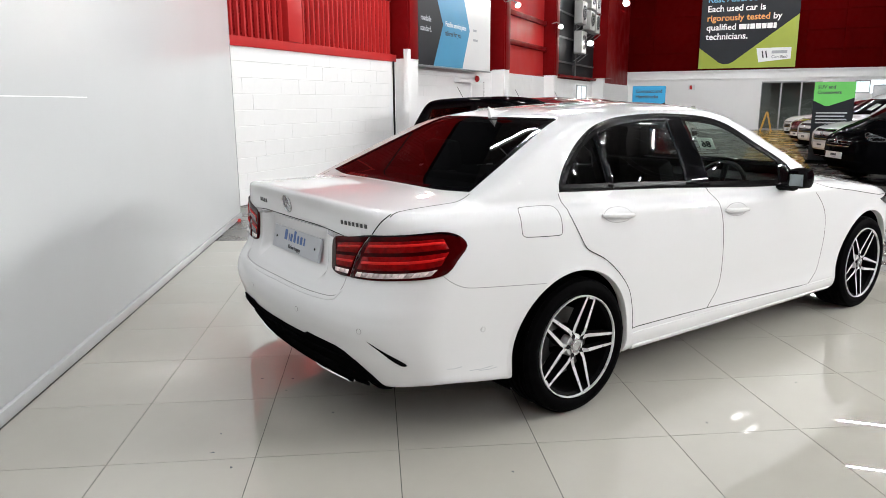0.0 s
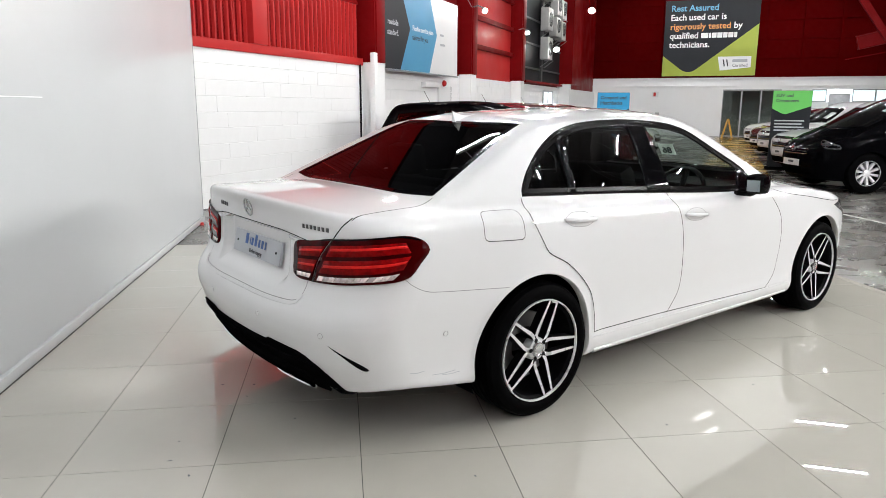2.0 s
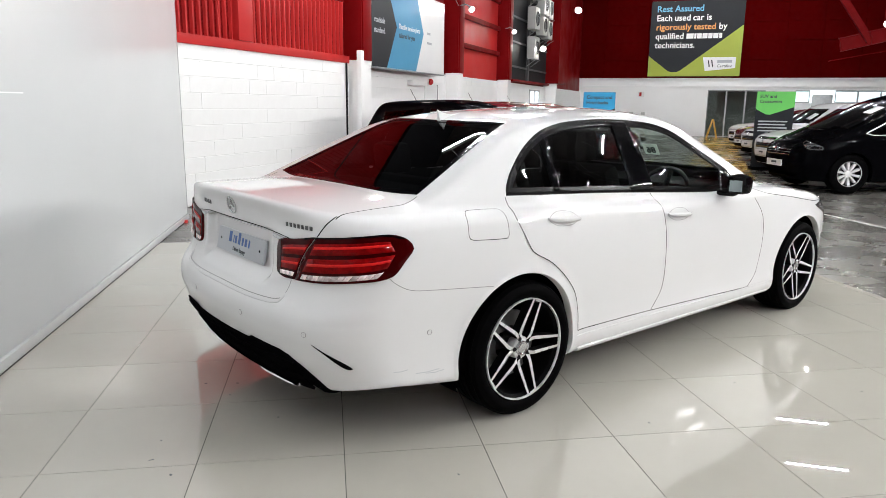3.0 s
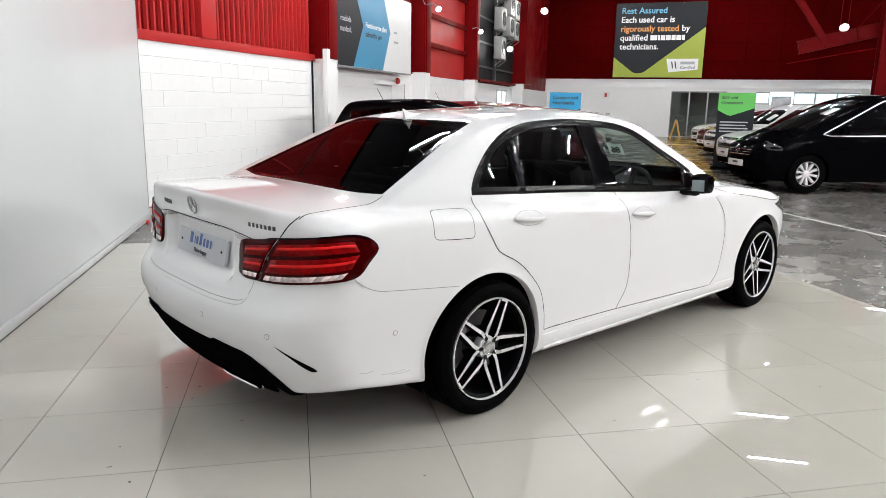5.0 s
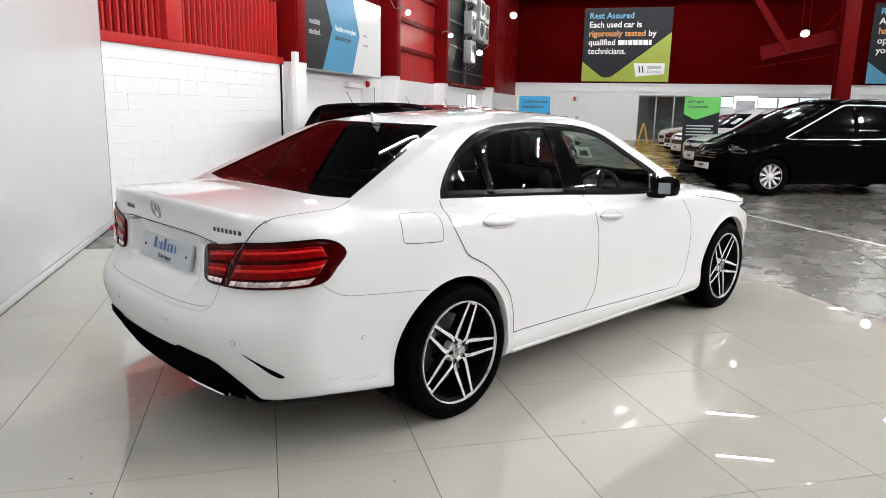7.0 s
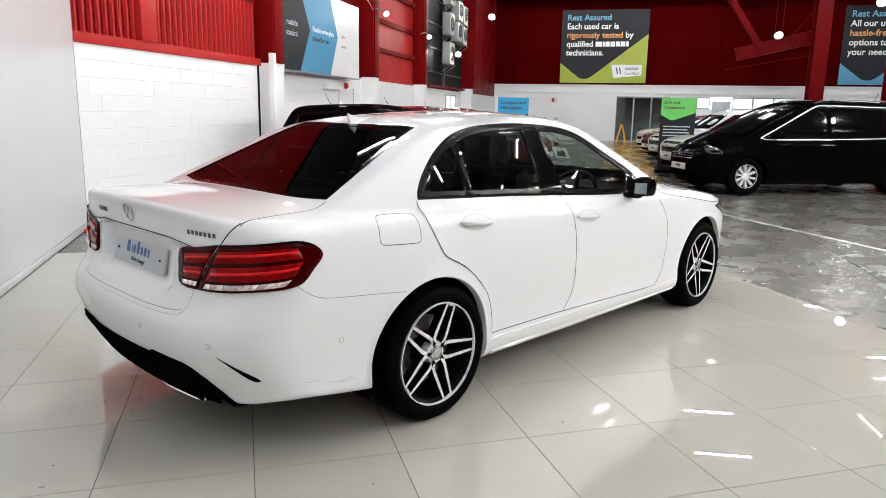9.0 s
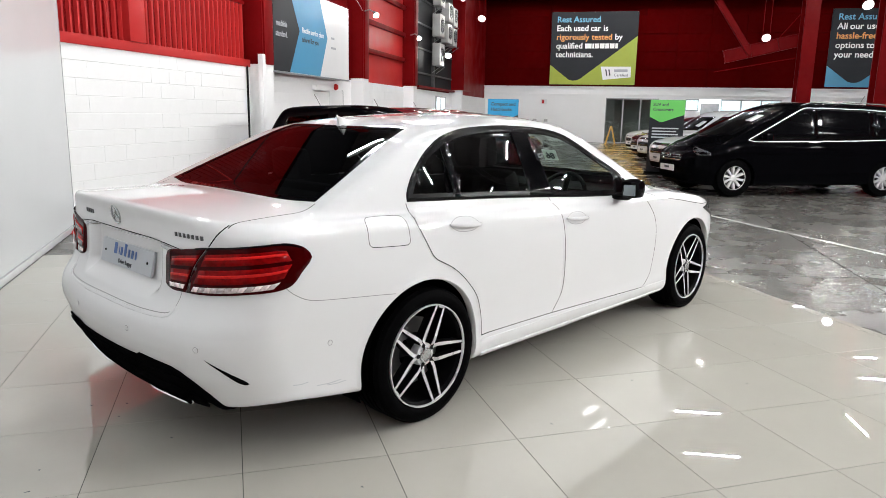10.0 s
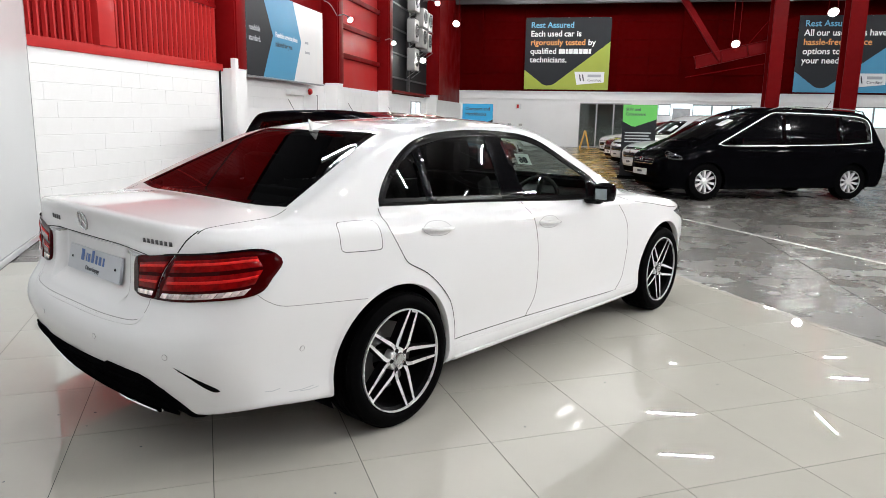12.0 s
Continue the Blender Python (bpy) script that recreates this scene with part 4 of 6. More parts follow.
    half = [(0.701, 0.272), (0.697, 0.292), (0.670, 0.345), (0.628, 0.402), (0.575, 0.436), (0.521, 0.450), (0.316, 0.461), (0.284, 0.447)]
    skin.lay("diffuser", half + [(-a, b) for a, b in half[::-1]] + [(-0.5, 0.272), (0, 0.268), (0.5, 0.272)], B, MATT_BLACK, bumper, off=0.006, thick=0.03, cell=0.03, label="black plastic lower bumper insert")
    skin.lay("diffuser_lip", [(-0.60, 0.278), (-0.58, 0.335), (-0.30, 0.352), (0.30, 0.352), (0.58, 0.335), (0.60, 0.278), (0, 0.274)], B, MATT_BLACK, bumper, off=0.016, thick=0.012, cell=0.04)
    skin.ribbon("diffuser_rib", [(a, 0.405) for a in np.linspace(-0.60, 0.60, 40)], B, MATT_BLACK, bumper, width=0.02, high=0.014)
    for s in (-1, 1):
        ex = bmesh.new()
        rings = []
        for dx, g in ((-0.030, 0.0), (-0.034, 0.004), (-0.030, 0.008), (0.05, 0.010)):
            rings.append([ex.verts.new((dx - 0.02 * (abs(math.cos(t)) > 2), (0.160 - g) * math.copysign(abs(math.cos(t)) ** 0.5, math.cos(t)), (0.022 - g) * math.copysign(abs(math.sin(t)) ** 0.7, math.sin(t)))) for t in np.linspace(0, 2 * math.pi, 40, endpoint=False)])
        for a, b in zip(rings, rings[1:]):
            for k in range(40):
                ex.faces.new((a[k], b[k], b[(k + 1) % 40], a[(k + 1) % 40]))
        part("exhaust_tip", ex, CHROME, bumper, "flat chrome exhaust tip", smooth=True, m=pose(-0.962, s * 0.365, 0.272, 0, 0, -s * 6))
    skin.lay("bumper_slit", rounded([(-0.213, 0.514), (-0.123, 0.462), (-0.068, 0.428), (-0.051, 0.411), (-0.071, 0.409), (-0.101, 0.427), (-0.157, 0.472)], 0.02, sharp=(0,)), T, MATT_BLACK, bumper, off=0.002, thick=0.006, both=True)
    for px, py, pz in ((-0.557, 0.881, 0.517), (-1.040, 0.694, 0.552), (-1.117, 0.265, 0.557)):
        for s in (-1, 1):
            at = np.array([(px, py * s, pz)])
            for _ in range(4):
                at = at - field(*at.T)[:, None] * slope(field, at)
            nn = Vector(slope(field, at)[0])
            mm = Matrix.Translation(Vector(at[0])) @ nn.to_track_quat("-Y", "Z").to_matrix().to_4x4()
            sen = part("parking_sensor", lathe([(0, -0.002), (0.0095, -0.002), (0.0105, 0.001)], 20), PAINT_WHITE, bumper, m=mm)
            part("sensor_ring", lathe([(0.0105, 0.001), (0.0105, -0.0014), (0.0120, -0.0014), (0.0120, 0.001)], 20), GROOVE_SHADE, sen)

    # sides
    for kind, hx, hz in (("rear_door", 0.255, 0.928), ("front_door", 1.223, 0.866)):
        for s in (-1, 1):
            p0, _ = skin.drop([(hx - 0.11, hz + 0.004), (hx, hz), (hx + 0.11, hz - 0.010)], R)
            p0 = p0 * (1, -s, 1) if s > 0 else p0
            bm = bmesh.new()
            rings = []
            for i, t in enumerate(np.linspace(0, 1, 15)):
                bow = math.sin(math.pi * t) ** 0.45 if 0 < t < 1 else 0.0
                base = Vector(p0[0]).lerp(Vector(p0[2]), t)
                hgt = 0.012 * (0.5 + 0.5 * bow)
                rings.append([bm.verts.new((base.x, base.y + s * (0.004 + 0.024 * bow + 0.008 * math.cos(a)), base.z + hgt * math.sin(a))) for a in np.linspace(0, 2 * math.pi, 12, endpoint=False)])
            for a, b in zip(rings, rings[1:]):
                for k in range(12):
                    bm.faces.new((a[k], a[(k + 1) % 12], b[(k + 1) % 12], b[k]))
            bm.faces.new(rings[0])
            bm.faces.new(rings[-1][::-1])
            part("door_handle", bm, PAINT_WHITE, doors[kind, s], "white bow door handle", smooth=True)
            cup = rounded([(hx - 0.105, hz), (hx - 0.05, hz + 0.030), (hx + 0.05, hz + 0.026), (hx + 0.10, hz - 0.010), (hx + 0.05, hz - 0.036), (hx - 0.05, hz - 0.032)], 0.02)
            if s < 0:
                # flat grey outline painted as the shade round the handle cup
                skin.ribbon("handle_recess", np.vstack([cup, cup[:2]]), R, GROOVE_SHADE, doors[kind, s], width=0.0025, off=0.0018)
            if s < 0 and kind == "front_door":
                part("key_lock", lathe([(0, -0.003), (0.007, -0.003), (0.008, 0)], 14), BADGE, doors[kind, s], m=pose(hx - 0.085, p0[0][1] - 0.014, hz + 0.003))
    for s in (-1, 1):
        mir = part("wing_mirror", box(-0.058, -0.066, -0.060, 0.062, 0.066, 0.060, 0.045), GLOSS_BLACK, car, "gloss black door mirror", smooth=True, m=pose(1.73, s * 0.985, 1.006, 0, -5, s * -6))
        part("mirror_glass", box(-0.060, -0.040, -0.036, -0.0565, 0.040, 0.034, 0.003), MIRROR, mir)
        part("mirror_arm", box(-0.03, -0.13, -0.075, 0.05, -0.02, -0.045, 0.012) if s > 0 else box(-0.03, 0.02, -0.075, 0.05, 0.13, -0.045, 0.012), GLOSS_BLACK, mir, smooth=True)
    skin.ribbon("sill_lip", [(a, 0.232 - 0.008 * (a - 0.4)) for a in np.linspace(0.40, 2.44, 50)], R, PAINT_WHITE, width=0.026, high=0.009, both=True)
    skin.ribbon("sill_crease", [(a, 0.302 - 0.012 * (a - 0.4)) for a in np.linspace(0.375, 2.44, 50)], R, PAINT_WHITE, width=0.03, high=0.005, both=True)
    for s in (-1, 1):
        part("mud_flap", box(0.325, s * 0.84 - 0.05, 0.215, 0.350, s * 0.84 + 0.045, 0.36, 0.010), MATT_BLACK, car, smooth=True)
    fin = bmesh.new()
    rows = []
    for t in np.linspace(0, 1, 9):
        xx, h, w = 0.20 + 0.15 * t, 0.060 * (1 - t) ** 2.4 + 0.006, 0.013 * (1 - 0.65 * t) + 0.002
        zr = float(meet(field, (xx, 0, 2.2), (0, 0, -1.0))[0][2]) - 0.004
        rows.append([fin.verts.new((xx - 0.012 * k * (1 - t), s * w * (1 - k * 0.85), zr + h * k)) for s, k in ((-1, 0), (-1, 0.5), (-1, 1), (1, 1), (1, 0.5), (1, 0))])
    for a, b in zip(rows, rows[1:]):
        for k in range(5):
            fin.faces.new((a[k], b[k], b[k + 1], a[k + 1]))
    fin.faces.new(rows[0])
    for x0, x1, z0, y0 in ((-0.73, -0.66, 0.375, 0.0), (-0.62, -0.50, 0.345, 0.0), (-0.57, -0.475, 0.335, 0.0)):
        skin.ribbon("scuff", [(x0, z0), ((x0 + x1) / 2, z0 - 0.006), (x1, z0 - 0.004)], R, PLATE_GREY, bumper, width=0.003)
    part("roof_antenna", fin, PAINT_WHITE, car, "white shark-fin roof antenna", smooth=True)
    skin.lay("headlamp", rounded([(1.49, 0.772), (1.56, 0.735), (1.68, 0.69), (1.816, 0.64), (2.016, 0.70), (2.116, 0.79), (2.106, 0.83), (1.966, 0.825), (1.70, 0.808)], 0.03, sharp=(0,)), (-0.7071, 0.7071, 0), HEADLAMP, off=0.004, cell=0.05, both=True, label="clear glazed headlamp")
    skin.lay("front_grille", rounded([(-0.42, 0.46), (-0.42, 0.70), (0.42, 0.70), (0.42, 0.46)], 0.05, sharp=range(4)), (-1, 0, 0), GLOSS_BLACK, off=0.004, cell=0.08)
    for wx, wr in SALOON["wells"]:
        wheel_well(skin, car, wx, wr, PAINT_WHITE)
    for wx, t in ((0.0, -2), (2.874, -14)):
        for s in (-1, 1):
            wheel(car, wx, s * (0.805 if wx < 1 else 0.788), 0.326, -t if s < 0 else t, "twin", 1 if s < 0 else -1)

    # underneath: plain blocks, added also to keep light off the floor
    tray = part("undertray", box(-0.30, -0.60, 0.165, 2.55, 0.60, 0.255, 0.03), MATT_BLACK, car, "black undertray and exhaust line, added to shade the floor", smooth=True)
    part("silencer", box(-0.86, -0.56, 0.185, -0.40, 0.56, 0.30, 0.05), MATT_BLACK, tray, smooth=True)
    part("rear_axle", rod([(0, -0.70, 0.30), (0, 0.70, 0.30)], 0.07, 10), MATT_BLACK, tray, smooth=True)

    # inside
    part("cabin_floor", box(-0.4, -0.72, 0.26, 2.5, 0.72, 0.32, 0.02), LINING, car)
    part("parcel_shelf", box(-0.50, -0.66, 0.985, 0.02, 0.66, 1.02, 0.01), LINING, car, "dark parcel shelf")
    seat(car, 1.42, -0.37, 0.52, 0.66)
    seat(car, 1.42, 0.37, 0.52, 0.66)
    seat(car, 0.62, 0.0, 1.26, 0.56)
    part("dashboard", box(1.95, -0.72, 0.66, 2.40, 0.72, 0.955, 0.07), LEATHER, car, smooth=True)
    wheel_bm = bmesh.new()
    pts = [(0.185 * math.cos(a), 0.185 * math.sin(a), 0) for a in np.linspace(0, 2 * math.pi, 33)]
    rod(pts, 0.015, 8, wheel_bm)
    rod([(-0.18, 0, -0.01), (0.18, 0, -0.01)], 0.022, 8, wheel_bm)
    rod([(0, -0.18, -0.01), (0, 0, -0.02)], 0.020, 8, wheel_bm)
    part("steering_wheel", wheel_bm, LEATHER, car, smooth=True, m=pose(1.86, -0.37, 0.88, 0, -64, 0) @ pose(0, 0, 0, 0, 0, 90))
    card = part("windscreen_card", box(-0.058, -0.004, -0.046, 0.058, 0.0, 0.046), CARD, car, "pale number card behind the windscreen", m=pose(1.95, -0.20, 1.165, 0, 0, 0) @ pose(0, 0, 0, 0, 0, 90) @ pose(0, 0, 0, -38, 0, 0))
    words("86", 0.075, pose(0, 0.0015, -0.030, 90, 0, 180) @ Matrix.Diagonal((-1, 1, 1, 1)), INK_DARK, card, name="card_lettering", align="CENTER", bold=0.002)
    words("86", 0.075, pose(0, -0.0055, -0.030, 90, 0, 0), INK_DARK, card, name="card_lettering", align="CENTER", bold=0.002)
    return car


CAR_POSE = pose(1.5995, 1.6757, 0, 0, 0, 30.1)
saloon(CAR_POSE)

# ---- the other cars ----
def parked_car(name, spec, m, paint, label, style="seven", group="", strip=False, clear=False):
    car = thing(name, m, label, "car", group)
    field = car_field(spec)
    skin = Skin(field, car)
    nose = max(p[1] for p in spec["front"])
    v, f, n = shell(field, (-1.3, 0, 0.1), (nose + 0.1, 1.1, 1.85), 0.03)
    c, cn = v[f].mean(1), n[f].mean(1)
    x, y, z = c[:, 0], np.abs(c[:, 1]), c[:, 2]
    wells = ((0, spec["arch"]), (spec["base"], spec["arch"]))
    open_ = np.zeros(len(f), bool)
    for wx, wr in wells:
        open_ |= (np.hypot(x - wx, z - 0.33) < wr + 0.012) & (y > 0.55)
    if clear:
        for out in spec["windows"]:
            open_ |= inside(out, x, z) & (np.abs(cn[:, 1]) > 0.3) & (y > 0.4)
    under = ~open_ & (cn[:, 2] < -0.55) & (z < 0.45)
    split_shell(v, f, n, ~under & ~open_, "body_shell", paint, car)
    split_shell(v, f, n, under, "underbody", MATT_BLACK, car)
    R, D, F, Q = (0, 1, 0), (0, 0, -1), (-1, 0, 0), (-0.7071, 0.7071, 0)
    for wx, wr in wells:
        wheel_well(skin, car, wx, wr, paint)
    for k, out in enumerate(spec["windows"]):
        skin.lay("side_window", rounded(out, 0.04, sharp=range(len(out))), R, GLASS_CAR if clear else GLOSS_BLACK, off=0.003, cell=0.12, both=True, label="dark side window")
        if clear:
            line = rounded(out, 0.04, sharp=range(len(out)))
            skin.ribbon("window_seal", np.vstack([line, line[:2]]), R, TRIM_BLACK, width=0.06, high=0.006, both=True)
    if clear:
        seat(car, spec["base"] * 0.5, -0.35, 0.5, 0.6)
        seat(car, spec["base"] * 0.5, 0.35, 0.5, 0.6)
    if strip:
        for s in (1, -1):
            rail = [(xx, s * 0.60, float(meet(field, (xx, s * 0.60, 2.4), (0, 0, -1.0))[0][2])) for xx in np.linspace(-0.55, 1.70, 12)]
            part("roof_rail", rod([(a, b, c + (0.045 if 0 < i < 11 else 0.0)) for i, (a, b, c) in enumerate(rail)], 0.011), BADGE, car, "bright roof rail", smooth=True)
        w = spec["windows"]
        edge = [w[0][0], w[0][1], w[0][2], w[1][1], w[1][2], w[-1][1], w[-1][2], w[-1][-2], w[-1][-1], w[1][-1], w[0][-1]]
        mid = np.mean(edge, 0)
        line = rounded([(a + (0.035 if a > mid[0] else -0.035) * (abs(a - mid[0]) > 0.9), b + (0.03 if b > mid[1] else -0.03)) for a, b in edge], 0.05, sharp=(0, 7))
        skin.lay("window_surround", rounded([(a + (0.02 if a > mid[0] else -0.02) * (abs(a - mid[0]) > 0.9), b + (0.018 if b > mid[1] else -0.018)) for a, b in edge], 0.05, sharp=(0, 7)), R, GLOSS_BLACK, off=0.0012, thick=0.003, cell=0.12, both=True)
        skin.ribbon("chrome_strip", np.vstack([line, line[:2]]), R, STRIP, width=0.017, high=0.005, both=True, label="bright chrome window strip")
    skin.lay("windscreen", rounded(spec["shield"], 0.06, sharp=(0, 2, 3, 5)), D, GLOSS_BLACK, off=0.003, cell=0.12, label="dark windscreen")
    wx0, wx1 = spec["shield"][1][0], spec["shield"][4][0]
    for y0 in (0.36,):
        skin.lay("price_card", [(wx0 + 0.16, y0 - 0.10), (wx0 + 0.16, y0 + 0.10), (wx0 + 0.40, y0 + 0.10), (wx0 + 0.40, y0 - 0.10)], D, PLATE_WHITE, off=0.007, thick=0.003, cell=0.2, label="white price card in the windscreen")
    a0 = 0.7071 * (nose - 0.93)
    skin.lay("headlamp", rounded([(a + a0, b) for a, b in spec["lamp"]], 0.04), Q, HEADLAMP, off=0.004, cell=0.08, both=True, label="bright headlamp")
    w, z0, z1 = spec["grille"]
    skin.lay("grille", rounded([(-w, z1), (w, z1), (w * 0.85, z0), (-w * 0.85, z0)], 0.05, sharp=range(4)), F, GLOSS_BLACK, off=0.004, cell=0.1, label="black grille")
    for k in range(3):
        zz = z0 + (z1 - z0) * (k + 0.5) / 3
        skin.ribbon("grille_bar", [(a, zz) for a in np.linspace(-w * 0.9, w * 0.9, 12)], F, BADGE, width=0.010, high=0.010)
    skin.lay("lower_grille", rounded([(-0.60, 0.40), (0.60, 0.40), (0.5, 0.27), (-0.5, 0.27)], 0.05, sharp=range(4)), F, MATT_BLACK, off=0.004, cell=0.12)
    p, _ = skin.drop([(0.0, spec["plate_z"])], F)
    plate = part("number_plate", box(0, -0.26, -0.056, 0.012, 0.26, 0.056, 0.003), PLATE_WHITE, car, "white dealer plate with dark print", m=pose(p[0][0] + 0.008, 0, spec["plate_z"]))
    part("print_bar", box(0.012, -0.09, -0.010, 0.0135, 0.09, 0.026), INK_DARK, plate)
    part("print_bar", box(0.012, -0.07, -0.034, 0.0135, 0.07, -0.022), PLATE_GREY, plate)
    part("round_badge", lathe([(0, -0.012), (0.05, -0.008), (0.055, 0)], 20), CHROME, car, m=pose(p[0][0] - 0.01, 0, (z0 + z1) / 2 + 0.03, 0, 0, 90))
    zm = spec["windows"][-1][-1][1]
    xm = spec["windows"][-1][-1][0] - 0.12
    wide = float(np.nanmax(np.abs(skin.drop([(xm, zm)], R)[0][:, 1])))
    for s in (-1, 1):
        mir = part("wing_mirror", box(-0.06, -0.10, -0.07, 0.08, 0.10, 0.07, 0.04), paint, car, smooth=True, m=pose(xm, s * (wide + 0.12), zm + 0.06))
        part("mirror_glass", box(-0.066, -0.08, -0.05, -0.061, 0.08, 0.05), CHROME, mir)
        for wx in (0, spec["base"]):
            wheel(car, wx, s * (wide - 0.075), spec["tyre"], 12, style, 1 if s < 0 else -1)
        skin.ribbon("door_gap", rounded([(spec["base"] * 0.38, zm), (spec["base"] * 0.40, 0.6), (spec["base"] * 0.38, 0.36)], 0.06, False), R, SEAM, width=0.006) if s < 0 else None
    for zz, hh in ((0.80, 0.007), (0.40, 0.009)):
        skin.ribbon("flank_crease", [(a, zz + 0.02 * (a < 0.8)) for a in np.linspace(0.42, spec["base"] - 0.42, 30)], R, paint, width=0.05, high=hh, both=True)
    for s in (-1, 1):
        p0, _ = skin.drop([(0.35, 0.93), (1.25, 0.91)], R)
        for q in p0:
            part("door_handle", box(q[0] - 0.10, -0.012, q[2] - 0.016, q[0] + 0.10, 0.016, q[2] + 0.016, 0.010), paint, car, smooth=True, m=pose(0, s * abs(q[1]), 0))
    top = float(meet(field, (0.1, 0, 2.4), (0, 0, -1.0))[0][2])
    part("roof_aerial", rod([(0.0, 0, top - 0.01), (-0.12, 0, top + 0.18)], 0.004, 6), MATT_BLACK, car)
    return car


HALL = pose(-0.83, 7.99, 0, 0, 0, -30)  # the hall's own axes: x along the far wall, y along the block wall


def in_hall(x, y, turn):
    return HALL @ pose(x, y, 0, 0, 0, turn)


ROW = "cars parked in a row along the aisle"
parked_car("people_carrier", MPV, in_hall(11.52, 8.08, 203) @ Matrix.Scale(1.025, 4) @ pose(-0.14, 0, 0), PAINT_BLACK, "glossy black people carrier with chrome window strip on concrete", "ten", ROW, strip=True)
parked_car("crossover_car", SUV, in_hall(11.08, 10.85, 203), PAINT_WHITE, "white crossover car parked beside the black people carrier", "seven", ROW)
parked_car("crossover_car", SUV, in_hall(10.93, 14.75, 203), PAINT_WHITE, "white crossover car with black grille parked in the row", "seven", ROW)
parked_car("hatchback_car", HATCH, in_hall(10.6, 18.1, 203), PAINT_RED, "dark red hatchback car parked in the row", "seven", ROW)
parked_car("hatchback_car", HATCH, in_hall(10.5, 21.8, 203), PAINT_WHITE, "white hatchback car parked towards the far wall", "seven", ROW)
parked_car("crossover_car", SUV, in_hall(18.2, 12.4, 203), PAINT_RED, "dark red crossover car behind the people carrier", "seven", ROW)
WALLROW = "small cars parked against the block wall"
parked_car("hatchback_car", HATCH, in_hall(1.85, 3.9, -8) @ Matrix.Scale(1.05, 4), PAINT_BLACK, "glossy black small hatchback car parked by the block wall", "seven", WALLROW, clear=True)
parked_car("hatchback_car", HATCH, in_hall(1.85, 7.1, -8) @ Matrix.Scale(1.05, 4), PAINT_RED, "dark red small hatchback car parked by the block wall", "seven", WALLROW)
parked_car("hatchback_car", HATCH, in_hall(1.85, 10.3, -8) @ Matrix.Scale(1.04, 4), PAINT_RED, "deep red hatchback car with bright roof highlights", "seven", WALLROW)
parked_car("hatchback_car", HATCH, in_hall(1.85, 13.5, -8), PAINT_WHITE, "white hatchback car parked towards the far wall", "seven", WALLROW)

# ---- the hall ----
def plain(name, bm, material, m=None, label="", category="", smooth=False):
    ob = part(name, bm, material, None, label, smooth, m)
    return tagged(ob, label, category, kind="structure")


W, L0, L1, H = 27.0, -16.0, 31.2, 7.6
plain("ground", box(-0.4, L0, -0.12, W, L1, 0.0 - 0.006), CONCRETE, HALL, "grey polished concrete floor with stains", "floor")
ceil = bmesh.new()
box(-0.4, L0, H, W, L1, H + 0.15, bm=ceil)
for k in range(7):
    box(-0.0, L0 + 3 + 7 * k, H - 0.45, W, L0 + 3.25 + 7 * k, H - 0.002, bm=ceil)
plain("ceiling", ceil, CEILING, HALL, "dark sheeted ceiling with beams", "ceiling")
# unseen closing walls, coloured dark so that black paint reflects dark
plain("wall_behind", box(-0.4, L0 - 0.2, 0, W, L0, H), RED_DEEP, HALL, "unseen closing wall, deep red for dark reflections", "wall")
plain("wall_side", box(W, L0, 0, W + 0.2, L1, H), RED_DEEP, HALL, "unseen closing wall, deep red for dark reflections", "wall")

# block wall with red cladding above, up to the eaves
EAVES = 5.9
LAP = 3.4
# unseen dark sheet in place of eaves shade, for the rear window's reflection
plain("eaves_shade_sheet", box(-0.30, L0, EAVES + 0.004, 0.02, 12.0, H), DARK_VOID, HALL, "unseen dark sheet standing for shade under the eaves", "wall")
RED_Z = 2.25
wall = plain("wall_block", box(-0.35, L0, 0, -0.012, L1, RED_Z), MORTAR, HALL, "white painted concrete block wall", "wall")
plain("upper_sheeting", box(-0.30, 12.005, EAVES + 0.004, -0.10, L1, H), RED_STEEL, HALL, "red wall sheeting", "wall")
plain("cladding_backing", box(-0.30, L0, RED_Z + 0.003, -0.10, L1, EAVES), RED_STEEL, HALL, "red wall sheeting", "wall")
def ribs(z0, z1, pitch, depth):
    """Vertical ribs of profiled sheeting between two heights."""
    bm = bmesh.new()
    y = -2.0
    while y < 4.7:
        prof = [(0, -0.10), (pitch * 0.085, depth - 0.10), (pitch * 0.32, depth - 0.10), (pitch * 0.40, -0.10)]
        a = [bm.verts.new((px, y + py, z0)) for py, px in prof]
        b = [bm.verts.new((px, y + py, z1)) for py, px in prof]
        c = [bm.verts.new((-0.10, y + pitch, zz)) for zz in (z0, z1)]
        for i in range(3):
            bm.faces.new((a[i], a[i + 1], b[i + 1], b[i]))
        bm.faces.new((a[3], c[0], c[1], b[3]))
        bm.faces.new(a[::-1])
        y += pitch
    return bm


clad = plain("cladding", ribs(RED_Z + 0.10, LAP, 0.142, 0.045), RED_CLAD, HALL, "bright red vertical profiled cladding", "wall cladding")
# unseen upper sheet and lap, darker and flatter for the rear window's reflection
part("upper_sheet", ribs(LAP + 0.002, EAVES, 0.10, 0.008), RED_STEEL, clad, "unseen upper sheeting, darker and flatter for the window's reflection")
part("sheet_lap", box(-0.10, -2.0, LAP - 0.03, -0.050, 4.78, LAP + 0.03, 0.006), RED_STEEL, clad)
part("sheeting_rail", box(-0.092, -2.0, 4.62, -0.075, 4.78, 4.66, 0.004), DARK_VOID, clad)
